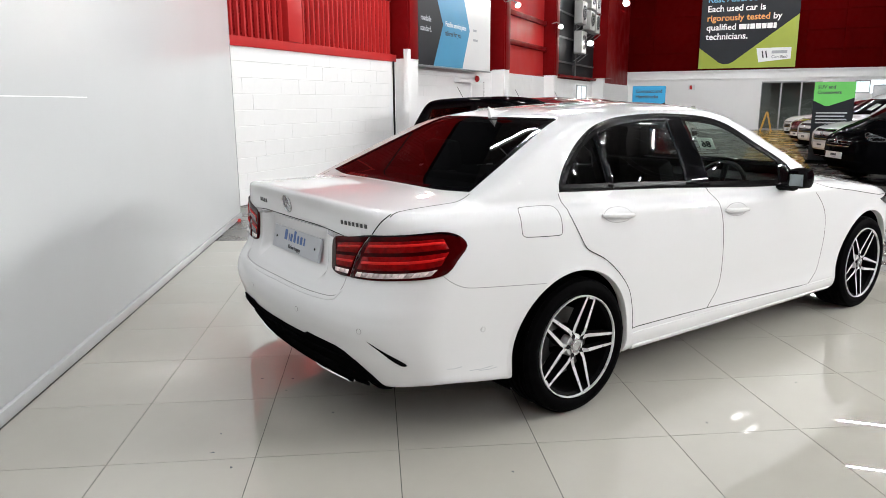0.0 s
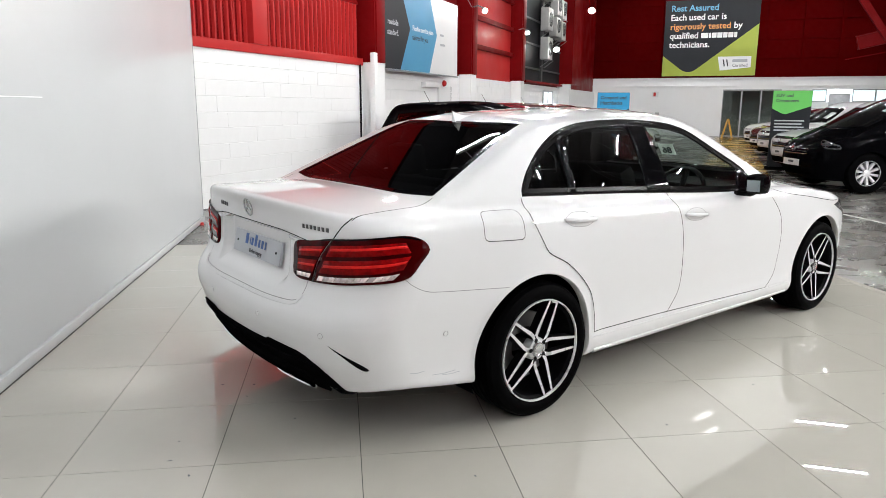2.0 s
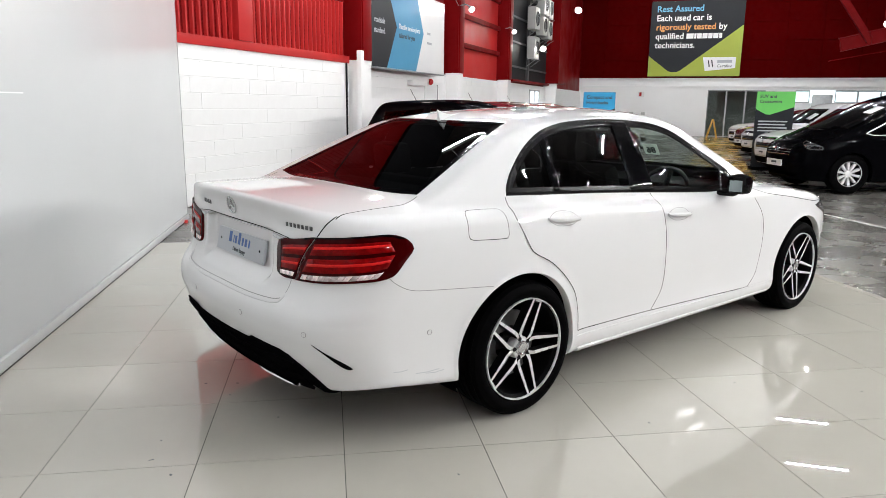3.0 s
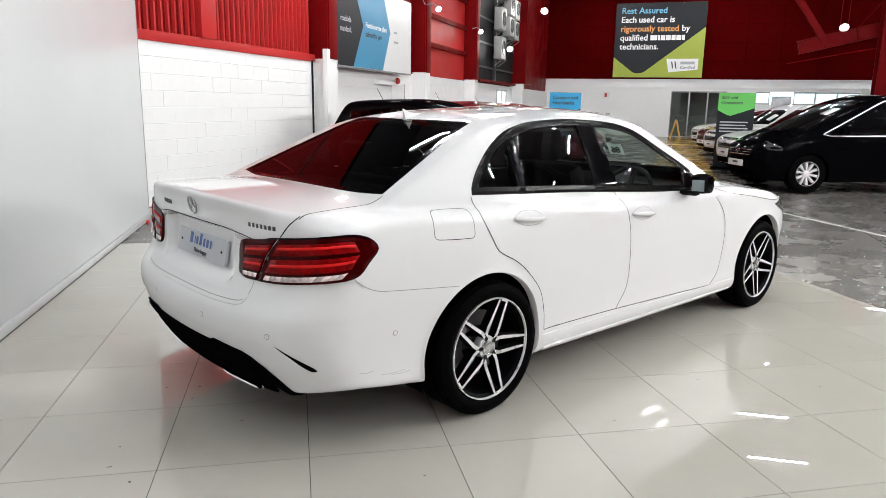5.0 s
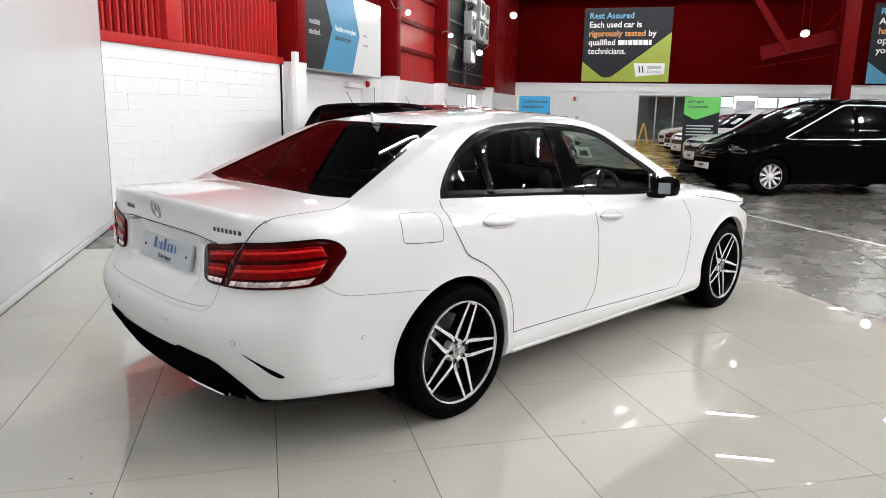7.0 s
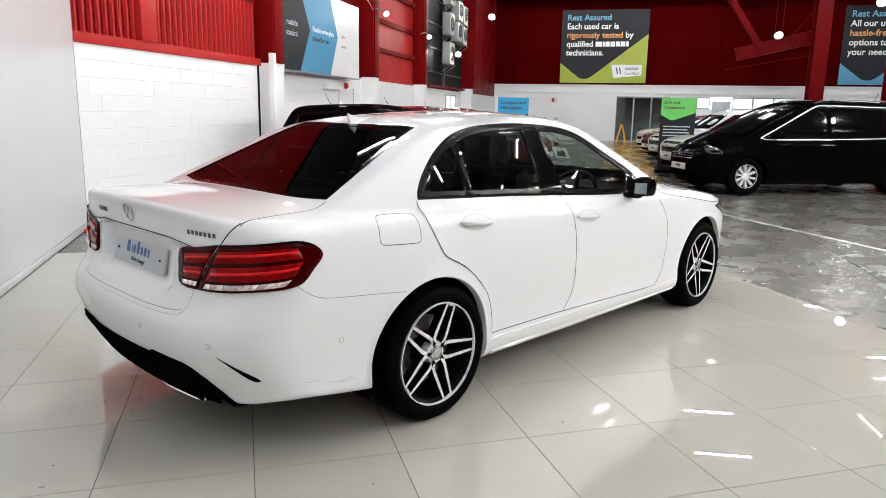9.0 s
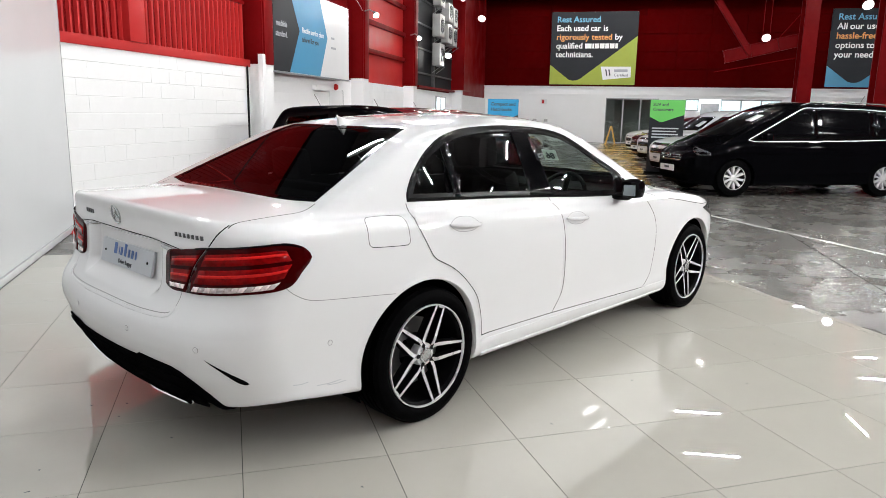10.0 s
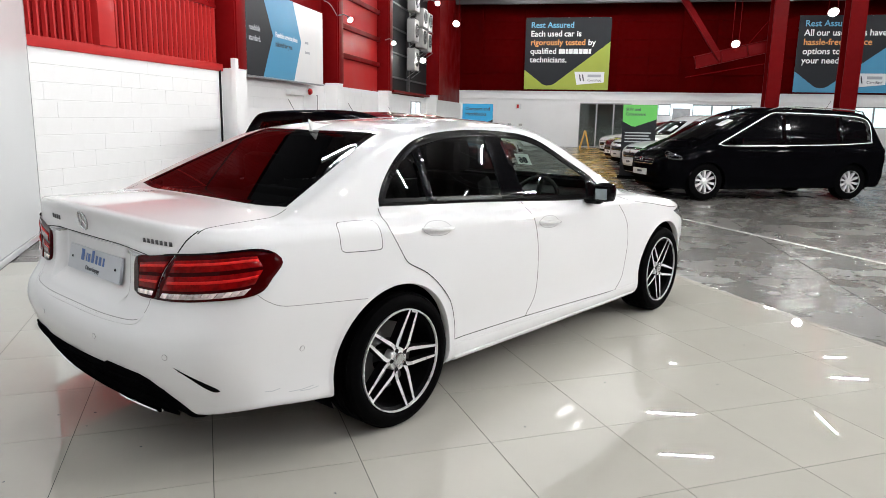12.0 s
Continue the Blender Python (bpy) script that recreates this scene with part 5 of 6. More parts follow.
part("flashing", box(-0.10, -2.0, RED_Z - 0.02, 0.03, 4.85, RED_Z + 0.115, 0.006), RED_CLAD, clad, "red flashing strip", smooth=True)
part("clad_post", box(-0.07, 1.30, RED_Z + 0.115, 0.06, 1.66, LAP - 0.05, 0.008), RED_CLAD, clad, "red cover post", smooth=True)
part("brace_rod", rod([(-0.03, 0.62, H - 0.2), (-0.03, 0.95, RED_Z + 0.12)], 0.012), RED_CLAD, clad)


def wall_post(s0, s1, depth, top=H, white=2.29):
    """A red column on the block wall with a white painted foot."""
    ob = thing("wall_column", HALL @ pose(0, s0, 0), "red steel column with a white painted foot", "column", "columns along the block wall")
    w = s1 - s0
    part("foot", box(-0.01, 0, 0, depth, w, white, 0.008), WHITE_WALL, ob, "white painted column foot", smooth=True)
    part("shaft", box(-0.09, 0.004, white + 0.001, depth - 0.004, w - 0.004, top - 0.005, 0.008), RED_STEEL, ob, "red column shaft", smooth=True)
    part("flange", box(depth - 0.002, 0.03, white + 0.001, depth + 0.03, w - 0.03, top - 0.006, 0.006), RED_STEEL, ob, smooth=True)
    return ob


wall_post(4.80, 5.22, 0.30)
wall_post(10.28, 10.69, 0.35)
wall_post(15.20, 15.60, 0.35)
p = thing("pipe_casing", HALL @ pose(0.32, 4.62, 0), "pale boxed pipe casing beside the column", "pipe casing")
part("casing", box(-0.03, -0.01, 0, 0.07, 0.11, 2.46, 0.01), WHITE_WALL, p, smooth=True)
p = thing("drain_pipe", HALL @ pose(0.02, 4.70, 0), "thin dark conduit at the wall joint", "pipe")
part("pipe", rod([(0, 0, 0), (0, 0, 2.25)], 0.02), DARK_VOID, p)

# red bays between the columns
for s0, s1 in ((10.70, 15.19), (15.62, 16.6)):
    bay = plain("red_bay", box(-0.10, s0, RED_Z + 0.004, -0.04, s1, H), RED_CLAD, HALL, "red sheeted wall bay with rails", "wall")
    for z in (3.05, 3.85, 4.7):
        part("rail", box(-0.04, s0, z, 0.06, s1, z + 0.14, 0.02), RED_STEEL, bay, smooth=True)
# service bay: a flat near-black board, its shade put into the colour
rec = plain("service_recess", box(-0.06, 16.62, 2.38, 0.0, 22.4, H), DARK_VOID, HALL, "flat near-black board, the service bay's shade in its colour", "wall")
# rails in darker steel, so the bay's dimness is in their colour
for k in range(5):
    part("recess_rail", box(0.0, 16.65, 2.8 + 0.85 * k, 0.05, 22.3, 2.86 + 0.85 * k), DULL_METAL, rec)
part("recess_post", box(0.0, 18.9, 2.38, 0.10, 19.1, H - 0.02), DULL_METAL, rec)
part("recess_cill", box(-0.02, 16.62, 2.30, 0.14, 22.5, 2.378), RED_STEEL, rec, "red cill")
plain("red_pier", box(-0.1, 22.45, 2.40, 0.55, 24.2, H), RED_STEEL, HALL, "red pier beside the service bay", "wall")
plain("white_pier", box(-0.1, 22.5, 0, 0.45, 22.75, 2.395), WHITE_WALL, HALL, "white door reveal", "wall")
for s, z, big in ((18.95, 4.25, 1), (19.0, 3.20, 1), (20.3, 4.15, 0), (21.25, 4.10, 0), (20.4, 4.95, 0), (21.3, 4.90, 0), (19.0, 5.35, 1)):
    ac = thing("condenser_unit", HALL @ pose(0.10, s, z), "off-white air conditioning condenser on a bracket", "air conditioner", "condenser units on the service bay")
    part("case", box(0, -0.37, 0, 0.30, 0.37, 0.80 if big else 0.70, 0.02), AC_WHITE, ac, smooth=True)
    part("fan_grille", lathe([(0, -0.01), (0.25, -0.015), (0.27, 0)], 24), DARK_VOID, ac, "dark round fan grille", m=pose(0.302, 0, 0.40, 0, 0, 90))
    for k in range(3):
        part("grille_ring", lathe([(0.08 * (k + 1), -0.018), (0.08 * (k + 1) + 0.012, -0.018), (0.08 * (k + 1) + 0.012, -0.012)], 24), GREY_METAL, ac, m=pose(0.305, 0, 0.40, 0, 0, 90))
    for yy in (-0.3, 0.3):
        part("bracket", rod([(0, yy, -0.02), (0.36, yy, -0.02), (0, yy, -0.28)], 0.014, 6), GREY_METAL, ac)

# far wall
B_Z = 2.93
fw = bmesh.new()
for x0, x1, z0, z1 in ((-0.35, 6.5, 0, 2.36), (9.2, 10.55, 0, 2.36), (10.55, 15.2, 0, 1.75), (15.2, 19.9, 0, 2.36), (19.9, 22.0, 0, 1.3), (22.0, W, 0, 2.36), (-0.35, W, 2.36, B_Z)):
    box(x0, L1, z0, x1, L1 + 0.25, z1, bm=fw)
far = plain("wall_far", fw, WHITE_WALL, HALL, "white painted lower far wall", "wall")
part("wall_ledge", box(-0.35, L1 - 0.06, B_Z - 0.42, W, L1 - 0.002, B_Z - 0.36, 0.005), WHITE_WALL, far)
part("wall_ledge", box(-0.35, L1 - 0.10, B_Z - 0.03, W, L1 - 0.002, B_Z + 0.02, 0.005), WHITE_WALL, far)
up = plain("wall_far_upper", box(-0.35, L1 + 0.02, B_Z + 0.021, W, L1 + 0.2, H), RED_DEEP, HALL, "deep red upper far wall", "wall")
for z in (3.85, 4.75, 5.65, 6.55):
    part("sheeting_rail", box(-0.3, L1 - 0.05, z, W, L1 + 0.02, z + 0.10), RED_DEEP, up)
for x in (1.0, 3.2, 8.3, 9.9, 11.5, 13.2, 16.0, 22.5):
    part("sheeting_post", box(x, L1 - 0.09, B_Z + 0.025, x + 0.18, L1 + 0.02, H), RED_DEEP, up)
# offices behind the far wall
back = plain("office_shell", box(5.5, L1 + 3.4, -0.02, W, L1 + 3.5, 3.2), OFFICE, HALL, "grey green office wall behind the glazing", "wall")
plain("office_floor", box(5.5, L1 + 0.25, -0.1, W, L1 + 3.4, -0.006), CONCRETE, HALL, "grey office floor", "floor")
plain("office_ceiling", box(5.5, L1 + 0.25, 2.95, W, L1 + 3.4, 3.1), OFFICE, HALL, "grey office ceiling", "ceiling")
plain("backdrop", box(9.5, L1 + 3.2, 0.3, W - 0.2, L1 + 3.3, 2.9), DAYLIGHT, HALL, "bright daylight outside the far windows", "daylight")


def glazing(name, x0, x1, z0, z1, bars, label):
    ob = thing(name, HALL @ pose(0, L1 + 0.08, 0), label, "window", kind="structure")
    part("window_frame", box(x0, -0.03, z1 - 0.06, x1, 0.05, z1, 0.004), GREY_METAL, ob)
    part("window_frame", box(x0, -0.03, z0, x1, 0.05, z0 + 0.06, 0.004), GREY_METAL, ob)
    n = bars
    for k in range(n + 1):
        xx = x0 + (x1 - x0) * k / n
        part("window_bar", box(max(x0, xx - 0.035), -0.032, z0 + 0.061, min(x1, xx + 0.035), 0.052, z1 - 0.061, 0.004), GREY_METAL, ob)
    for k in range(n):
        a, b = x0 + (x1 - x0) * k / n, x0 + (x1 - x0) * (k + 1) / n
        g = part("pane", box(a + 0.036, 0.0, z0 + 0.061, b - 0.036, 0.01, z1 - 0.061), GLASS_CLEAR, ob)
        g.visible_shadow = False
    return ob


glazing("window_1", 6.5, 9.2, 0.0, 2.36, 3, "tall glazed partition in a grey frame")
glazing("window_2", 10.55, 11.2, 1.75, 2.36, 1, "small bright window in the far wall")
glazing("window_3", 12.3, 15.2, 1.75, 2.36, 3, "row of bright windows in the far wall")
glazing("window_4", 19.9, 22.0, 1.3, 2.36, 2, "bright window at the end of the far wall")
plain("door_1", box(11.3, L1 - 0.05, 0, 12.2, L1 + 0.02, 2.15, 0.01), GREY_METAL, HALL, "grey steel door in the far wall", "door", smooth=True)

# free-standing red frame of the hall
for x, y, w in ((14.92, 26.5, 0.70), (15.1, 17.6, 0.58)):
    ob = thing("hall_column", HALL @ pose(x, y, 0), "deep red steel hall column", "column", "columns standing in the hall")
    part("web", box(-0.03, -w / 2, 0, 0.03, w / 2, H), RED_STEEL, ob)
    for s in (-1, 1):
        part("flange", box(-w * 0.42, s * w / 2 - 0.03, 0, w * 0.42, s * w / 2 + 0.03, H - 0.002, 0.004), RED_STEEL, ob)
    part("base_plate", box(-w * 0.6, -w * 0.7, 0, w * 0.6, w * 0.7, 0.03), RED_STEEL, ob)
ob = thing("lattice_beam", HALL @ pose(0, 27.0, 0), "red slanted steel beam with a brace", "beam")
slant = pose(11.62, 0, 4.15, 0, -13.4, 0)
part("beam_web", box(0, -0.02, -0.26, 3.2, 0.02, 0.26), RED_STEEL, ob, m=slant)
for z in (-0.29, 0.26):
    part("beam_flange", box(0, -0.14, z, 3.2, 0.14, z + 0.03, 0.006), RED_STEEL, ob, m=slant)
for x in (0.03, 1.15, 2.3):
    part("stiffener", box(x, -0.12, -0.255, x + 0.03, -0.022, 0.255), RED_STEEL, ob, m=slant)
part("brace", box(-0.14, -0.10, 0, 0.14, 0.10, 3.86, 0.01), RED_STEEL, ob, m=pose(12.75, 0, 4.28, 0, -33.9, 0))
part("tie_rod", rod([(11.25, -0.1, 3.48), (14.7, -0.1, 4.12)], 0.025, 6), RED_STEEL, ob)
part("tie_rod", rod([(13.9, 0, 5.0), (14.75, 0, 6.1)], 0.02, 6), RED_STEEL, ob)

# tiled stand and its panel wall
TX0, TX1, TY0, TY1 = -0.6, 5.4, -6.0, 5.4
plat = plain("tile_bed", box(-0.62, TY0, -0.0055, 5.47, TY1 + 0.01, -0.001), GROUT, None, "dark grout bed under the tiles", "floor")
edge = plain("trim_edge", box(5.405, TY0, -0.0008, 5.47, TY1 + 0.01, 0.0004), TILE, None, "pale tile edge strip", "floor trim")
side = plain("wall_panel", box(-0.80, -6.0, 0.07, -0.624, 7.0, H - 0.01), PANEL, None, "tall glossy white panelled partition wall", "wall")
part("skirting", box(-0.79, -6.0, 0.003, -0.6045, 7.0, 0.066, 0.004), PANEL, side, "white skirting strip", smooth=True)

part("joint_strip", box(-0.626, -6.0, 1.488, -0.6215, 2.44, 1.494), STRIP, side, "bright joint strip in the panelling")
part("panel_joint", box(-0.6242, 2.445, 1.4895, -0.6235, 6.99, 1.4925), PANEL, side)
part("end_strip", box(-0.81, 7.0, 0.0, -0.62, 7.012, H - 0.02), GREY_METAL, side)

for k, (x0, y0, x1, y1) in enumerate(((3.5, 4.11, 12.0, 0.90), (9.4, 7.61, 5.2, -0.17), (13.5, 6.2, 9.3, -1.58))):
    ll, aa = math.hypot(x1 - x0, y1 - y0), math.degrees(math.atan2(y1 - y0, x1 - x0))
    cut = bmesh.new()
    x = 2.15 if k == 0 else 0.0
    box(x, -0.004, -0.0058, ll, 0.004, -0.0050, bm=cut)
    plain("floor_joint", cut, SEAM, pose(x0, y0, 0, 0, 0, aa), "dark saw-cut joint in the concrete", "floor joint")
line = plain("floor_line", box(8.06, -8.0, -0.0058, 8.12, 10.5, -0.0035), WHITE_LINE, None, "worn white painted line on the concrete", "floor marking")
plain("floor_band", box(6.35, 6.2, -0.0058, 7.75, 31.0, -0.0045), YELLOW_FLOOR, HALL, "yellow ochre painted aisle on the concrete", "floor marking")

rng = random.Random(9)
for k, (x, y) in enumerate(((0.495, 1.465), (0.66, 1.447), (0.642, 1.295), (0.414, 0.662), (0.413, 0.831), (0.515, 0.527), (1.648, 0.375), (2.62, 0.704), (4.567, 1.435), (3.3, 1.1), (0.9, 1.0), (3.9, 0.9))):
    bm = bmesh.new()
    n = rng.randint(5, 7)
    bm.faces.new([bm.verts.new((rng.uniform(0.004, 0.011) * math.cos(6.283 * i / n) * rng.uniform(0.7, 1.6), rng.uniform(0.003, 0.007) * math.sin(6.283 * i / n), 0.0009 + 0.0006 * (i % 2))) for i in range(n)])
    ob = part("floor_debris", bm, INK_DARK, None, m=pose(x, y, 0, 0, 0, rng.uniform(0, 180)))
    tagged(ob, "small dark crumb of dirt on the polished tiles", "debris", "crumbs of dirt on the tiles")
cap = thing("bottle_cap", pose(-0.606, 6.727, -0.006), "small red plastic cap on the concrete floor", "cap")
part("cap_body", lathe([(0, 0.03), (0.03, 0.03), (0.035, 0.024), (0.036, 0)], 16), RED_CLAD, cap, smooth=True, m=pose(0, 0, 0, 90, 0, 0))

# ---- signs, lamps and small things ----
def flat(outline, m, material, parent, name="panel", deep=0.004):
    """A flat shape in the plane of a sign; m maps x right, y up, z out of the sign."""
    bm = bmesh.new()
    f = bm.faces.new([bm.verts.new((a, b, 0)) for a, b in outline])
    got = bmesh.ops.extrude_face_region(bm, geom=[f])
    bmesh.ops.translate(bm, verts=[v for v in got["geom"] if isinstance(v, bmesh.types.BMVert)], vec=(0, 0, deep))
    return part(name, bm, material, parent, m=m)


def banner(x0, colour, lines, label):
    w, h = 4.45, 3.72
    ob = thing("hanging_banner", HALL @ pose(x0, L1 - 0.14, 3.03), label, "banner", "banners on the far wall")
    up = pose(0, 0, 0, 90, 0, 0)
    part("board", box(0, 0, 0, w, 0.03, h, 0.004), BANNER_DARK, ob, "charcoal banner board")
    tip = [(0, 0), (w, 0), (w, 2.48), (1.62, 0.30), (1.45, 0.22), (1.20, 0.20), (1.0, 0.26), (0, 1.02)]
    flat([(a + (0.006 if a == 0 else -0.006 if a == w else 0), b + 0.006) for a, b in tip], up @ pose(0, 0, 0.001), colour, ob, "chevron")
    y = h - 0.52
    for text, mats in lines:
        xx = 0.27
        for word, mat in zip(text, mats):
            if word == "#":
                for bw in (0.34, 0.10, 0.22, 0.24, 0.20, 0.24, 0.14):
                    flat([(xx, y), (xx + bw, y), (xx + bw, y + 0.25), (xx, y + 0.25)], up @ pose(0, 0, 0.001), mat, ob, "print_bar")
                    xx += bw + 0.035
            else:
                xx += line_of_words(word, 0.42, up @ pose(xx, y, 0.002), mat, ob, bold=0.007) + 0.14
        y -= 0.445
    tag = [(2.66, 0.94), (4.22, 0.94), (4.22, 0.40), (2.80, 0.26)]
    flat(tag, up @ pose(0, 0, 0.006), INK_WHITE, ob, "white_tag")
    for a, b, c, d in ((2.90, 0.46, 3.00, 0.80), (3.06, 0.46, 3.16, 0.80)):
        flat([(a, d), (a + 0.06, d), (c + 0.03, b), (c - 0.03, b)], up @ pose(0, 0, 0.011), INK_DARK, ob, "tag_mark")
    flat([(3.36, 0.66), (4.05, 0.66), (4.05, 0.80), (3.36, 0.80)], up @ pose(0, 0, 0.011), PLATE_GREY, ob, "print_bar")
    words("Certified", 0.20, up @ pose(3.36, 0.44, 0.012), INK_DARK, ob)
    for k in range(5):
        for zz in (0.03, h - 0.03):
            part("eyelet", lathe([(0.012, -0.004), (0.02, -0.006), (0.024, 0)], 10), CHROME, ob, m=pose(0.06 + (w - 0.12) * k / 4, 0, zz))
    return ob


banner(3.46, BANNER_GREEN, [(["Rest Assured"], [INK_SKY]), (["Each used car is"], [INK_WHITE]), (["rigorously tested", "by"], [INK_ORANGE, INK_WHITE]), (["qualified", "#"], [INK_WHITE, INK_WHITE]), (["technicians."], [INK_WHITE])], "charcoal and lime green banner with white lettering")
banner(17.0, BANNER_BLUE, [(["Rest Assured"], [INK_SKY]), (["All our used cars have"], [INK_WHITE]), (["hassle-free", "finance"], [INK_ORANGE, INK_ORANGE]), (["options to suit"], [INK_WHITE]), (["your needs."], [INK_WHITE])], "charcoal and blue banner with white lettering")

# poster between the columns of the block wall
ob = thing("wall_poster", HALL @ pose(0.30, 5.24, 2.20) @ pose(0, 0, 0, 0, 0, 90), "large charcoal, blue and white poster board on the wall", "poster")
up = pose(0, 0, 0, 90, 0, 0)
PW, PH = 4.10, 1.72
part("board", box(0, 0, 0, PW, 0.05, PH, 0.006), BANNER_WHITE, ob, "white poster board")
part("board_trim", box(-0.02, -0.004, -0.03, PW + 0.02, 0.055, -0.001), GREY_METAL, ob)
flat([(0.004, 0.004), (0.71, 0.004), (1.21, 0.87), (0.71, 1.716), (0.004, 1.716)], up @ pose(0, 0, 0.001), BANNER_DARK, ob, "dark_field")
flat([(0.714, 0.004), (2.28, 0.004), (2.72, 0.87), (2.28, 1.716), (0.714, 1.716), (1.214, 0.87)], up @ pose(0, 0, 0.001), BANNER_BLUE, ob, "blue_chevron")
for text, x, z, mat, size in (("roadside", 0.12, 0.88, PLATE_GREY, 0.155), ("standard.", 0.10, 0.68, PLATE_GREY, 0.155), ("Flexible service plans", 1.33, 0.86, INK_WHITE, 0.150), ("tailored for you", 1.32, 0.67, INK_DARK, 0.150)):
    line_of_words(text, size, up @ pose(x, z, 0.007), mat, ob, bold=0.003, squeeze=0.92)
for z, w in ((0.88, 0.20), (0.66, 0.28)):
    flat([(2.95, z), (2.95 + w, z), (2.95 + w, z + 0.05), (2.95, z + 0.05)], up @ pose(0, 0, 0.001), PLATE_GREY, ob, "print_bar")


def totem(name, m, colour, lines, h, w, label):
    ob = thing(name, m, label, "sign")
    part("panel", box(-w / 2, -0.02, 0.05, w / 2, 0.02, h, 0.005), BANNER_DARK, ob, "charcoal sign panel")
    part("foot", box(-w / 2 - 0.05, -0.2, 0, w / 2 + 0.05, 0.2, 0.05, 0.01), MATT_BLACK, ob)
    face = pose(0, -0.021, 0, 90, 0, 0)
    flat([(-w / 2 + 0.003, h - 0.004), (-w / 2 + 0.003, h - 0.42), (-w * 0.22, h - 0.54), (-w * 0.12, h - 0.55), (w / 2 - 0.003, h - 0.36), (w / 2 - 0.003, h - 0.004)], face, colour, ob, "coloured_flag")
    y = h - 0.15
    for t in lines:
        line_of_words(t, 0.106, face @ pose(-w / 2 + 0.07, y, 0.005), INK_DARK, ob, bold=0.003)
        y -= 0.12
    for k in range(4):
        flat([(-w / 2 + 0.08, h - 0.72 - 0.075 * k), (w / 2 - 0.12 - 0.05 * (k % 2), h - 0.72 - 0.075 * k), (w / 2 - 0.12 - 0.05 * (k % 2), h - 0.69 - 0.075 * k), (-w / 2 + 0.08, h - 0.69 - 0.075 * k)], face, PLATE_GREY, ob, "print_bar")
    return ob


totem("totem_sign", in_hall(8.19, 11.0, -4), SIGN_GREEN, ["SUV and", "Crossovers"], 1.86, 0.84, "charcoal totem sign with a bright green flag")
totem("totem_sign", in_hall(4.33, 8.85, 8), SIGN_BLUE, ["Compact and", "Hatchbacks"], 1.78, 0.72, "charcoal totem sign with a bright blue flag")

# yellow warning stand
ob = thing("caution_stand", in_hall(6.85, 29.3, 100), "yellow folding wet floor warning stand", "warning sign")
for s in (-1, 1):
    for xx in (-0.13, 0.13):
        part("leg", box(xx - 0.03, -0.015, 0, xx + 0.03, 0.015, 0.95, 0.006), YELLOW, ob, m=pose(0, s * 0.24, 0, s * 14, 0, 0))
    part("board", box(-0.15, -0.008, 0.50, 0.15, 0.008, 0.95, 0.006), YELLOW, ob, m=pose(0, s * 0.24, 0, s * 14, 0, 0))

# daylit doorway on the block wall; its pane glows in place of daylight
ob = thing("door_2", HALL @ pose(0.004, 19.6, 0), "glazed door with a glowing pane for daylight", "door", kind="structure")
part("glowing_pane", box(0, 0.05, 0.05, 0.006, 1.55, 2.02), DAYLIGHT, ob, "pane glowing in place of daylight")
for y0, y1, z0, z1 in ((0, 0.05, 0, 2.08), (1.55, 1.60, 0, 2.08), (0.05, 1.55, 2.02, 2.08), (0.05, 1.55, 1.02, 1.08), (0.78, 0.82, 1.081, 2.019)):
    part("door_frame", box(0, y0, z0, 0.05, y1, z1, 0.005), AC_WHITE, ob)

# small fittings on the far and block walls
ob = thing("exit_notice", HALL @ pose(3.20, L1 - 0.02, 2.12), "small white notice with a red mark", "notice")
part("plate", box(-0.16, 0, -0.14, 0.16, 0.015, 0.14, 0.003), PLATE_WHITE, ob)
part("red_mark", box(-0.10, -0.003, -0.10, 0.02, -0.0005, 0.10), RED_CLAD, ob)
for xx in (2.75, 3.35):
    ob = thing("wall_socket", HALL @ pose(xx, L1 - 0.03, 1.12), "small white socket box on the wall", "socket")
    part("plate", box(-0.1, 0, -0.07, 0.1, 0.03, 0.07, 0.01), AC_WHITE, ob, smooth=True)
ob = thing("fire_bell", HALL @ pose(0.02, 9.1, 2.02), "red round fire bell on the block wall", "bell")
part("gong", lathe([(0, -0.08), (0.05, -0.07), (0.075, -0.04), (0.08, 0)], 20), RED_CLAD, ob, smooth=True, m=pose(0, 0, 0, 0, 0, 90))
ob = thing("junction_box", HALL @ pose(0.0, 8.15, 1.90), "white wall heater box", "box")
part("case", box(0, -0.45, 0, 0.14, 0.45, 0.12, 0.02), WHITE_WALL, ob, smooth=True)


ob = thing("notice_board", HALL @ pose(0.002, 8.75, 1.32), "white notice board on the block wall", "notice board")
part("board", box(0, 0, 0, 0.03, 0.85, 0.62, 0.004), BANNER_WHITE, ob)
part("board_edge", box(0.001, 0.852, -0.01, 0.034, 0.87, 0.63, 0.003), DULL_METAL, ob)


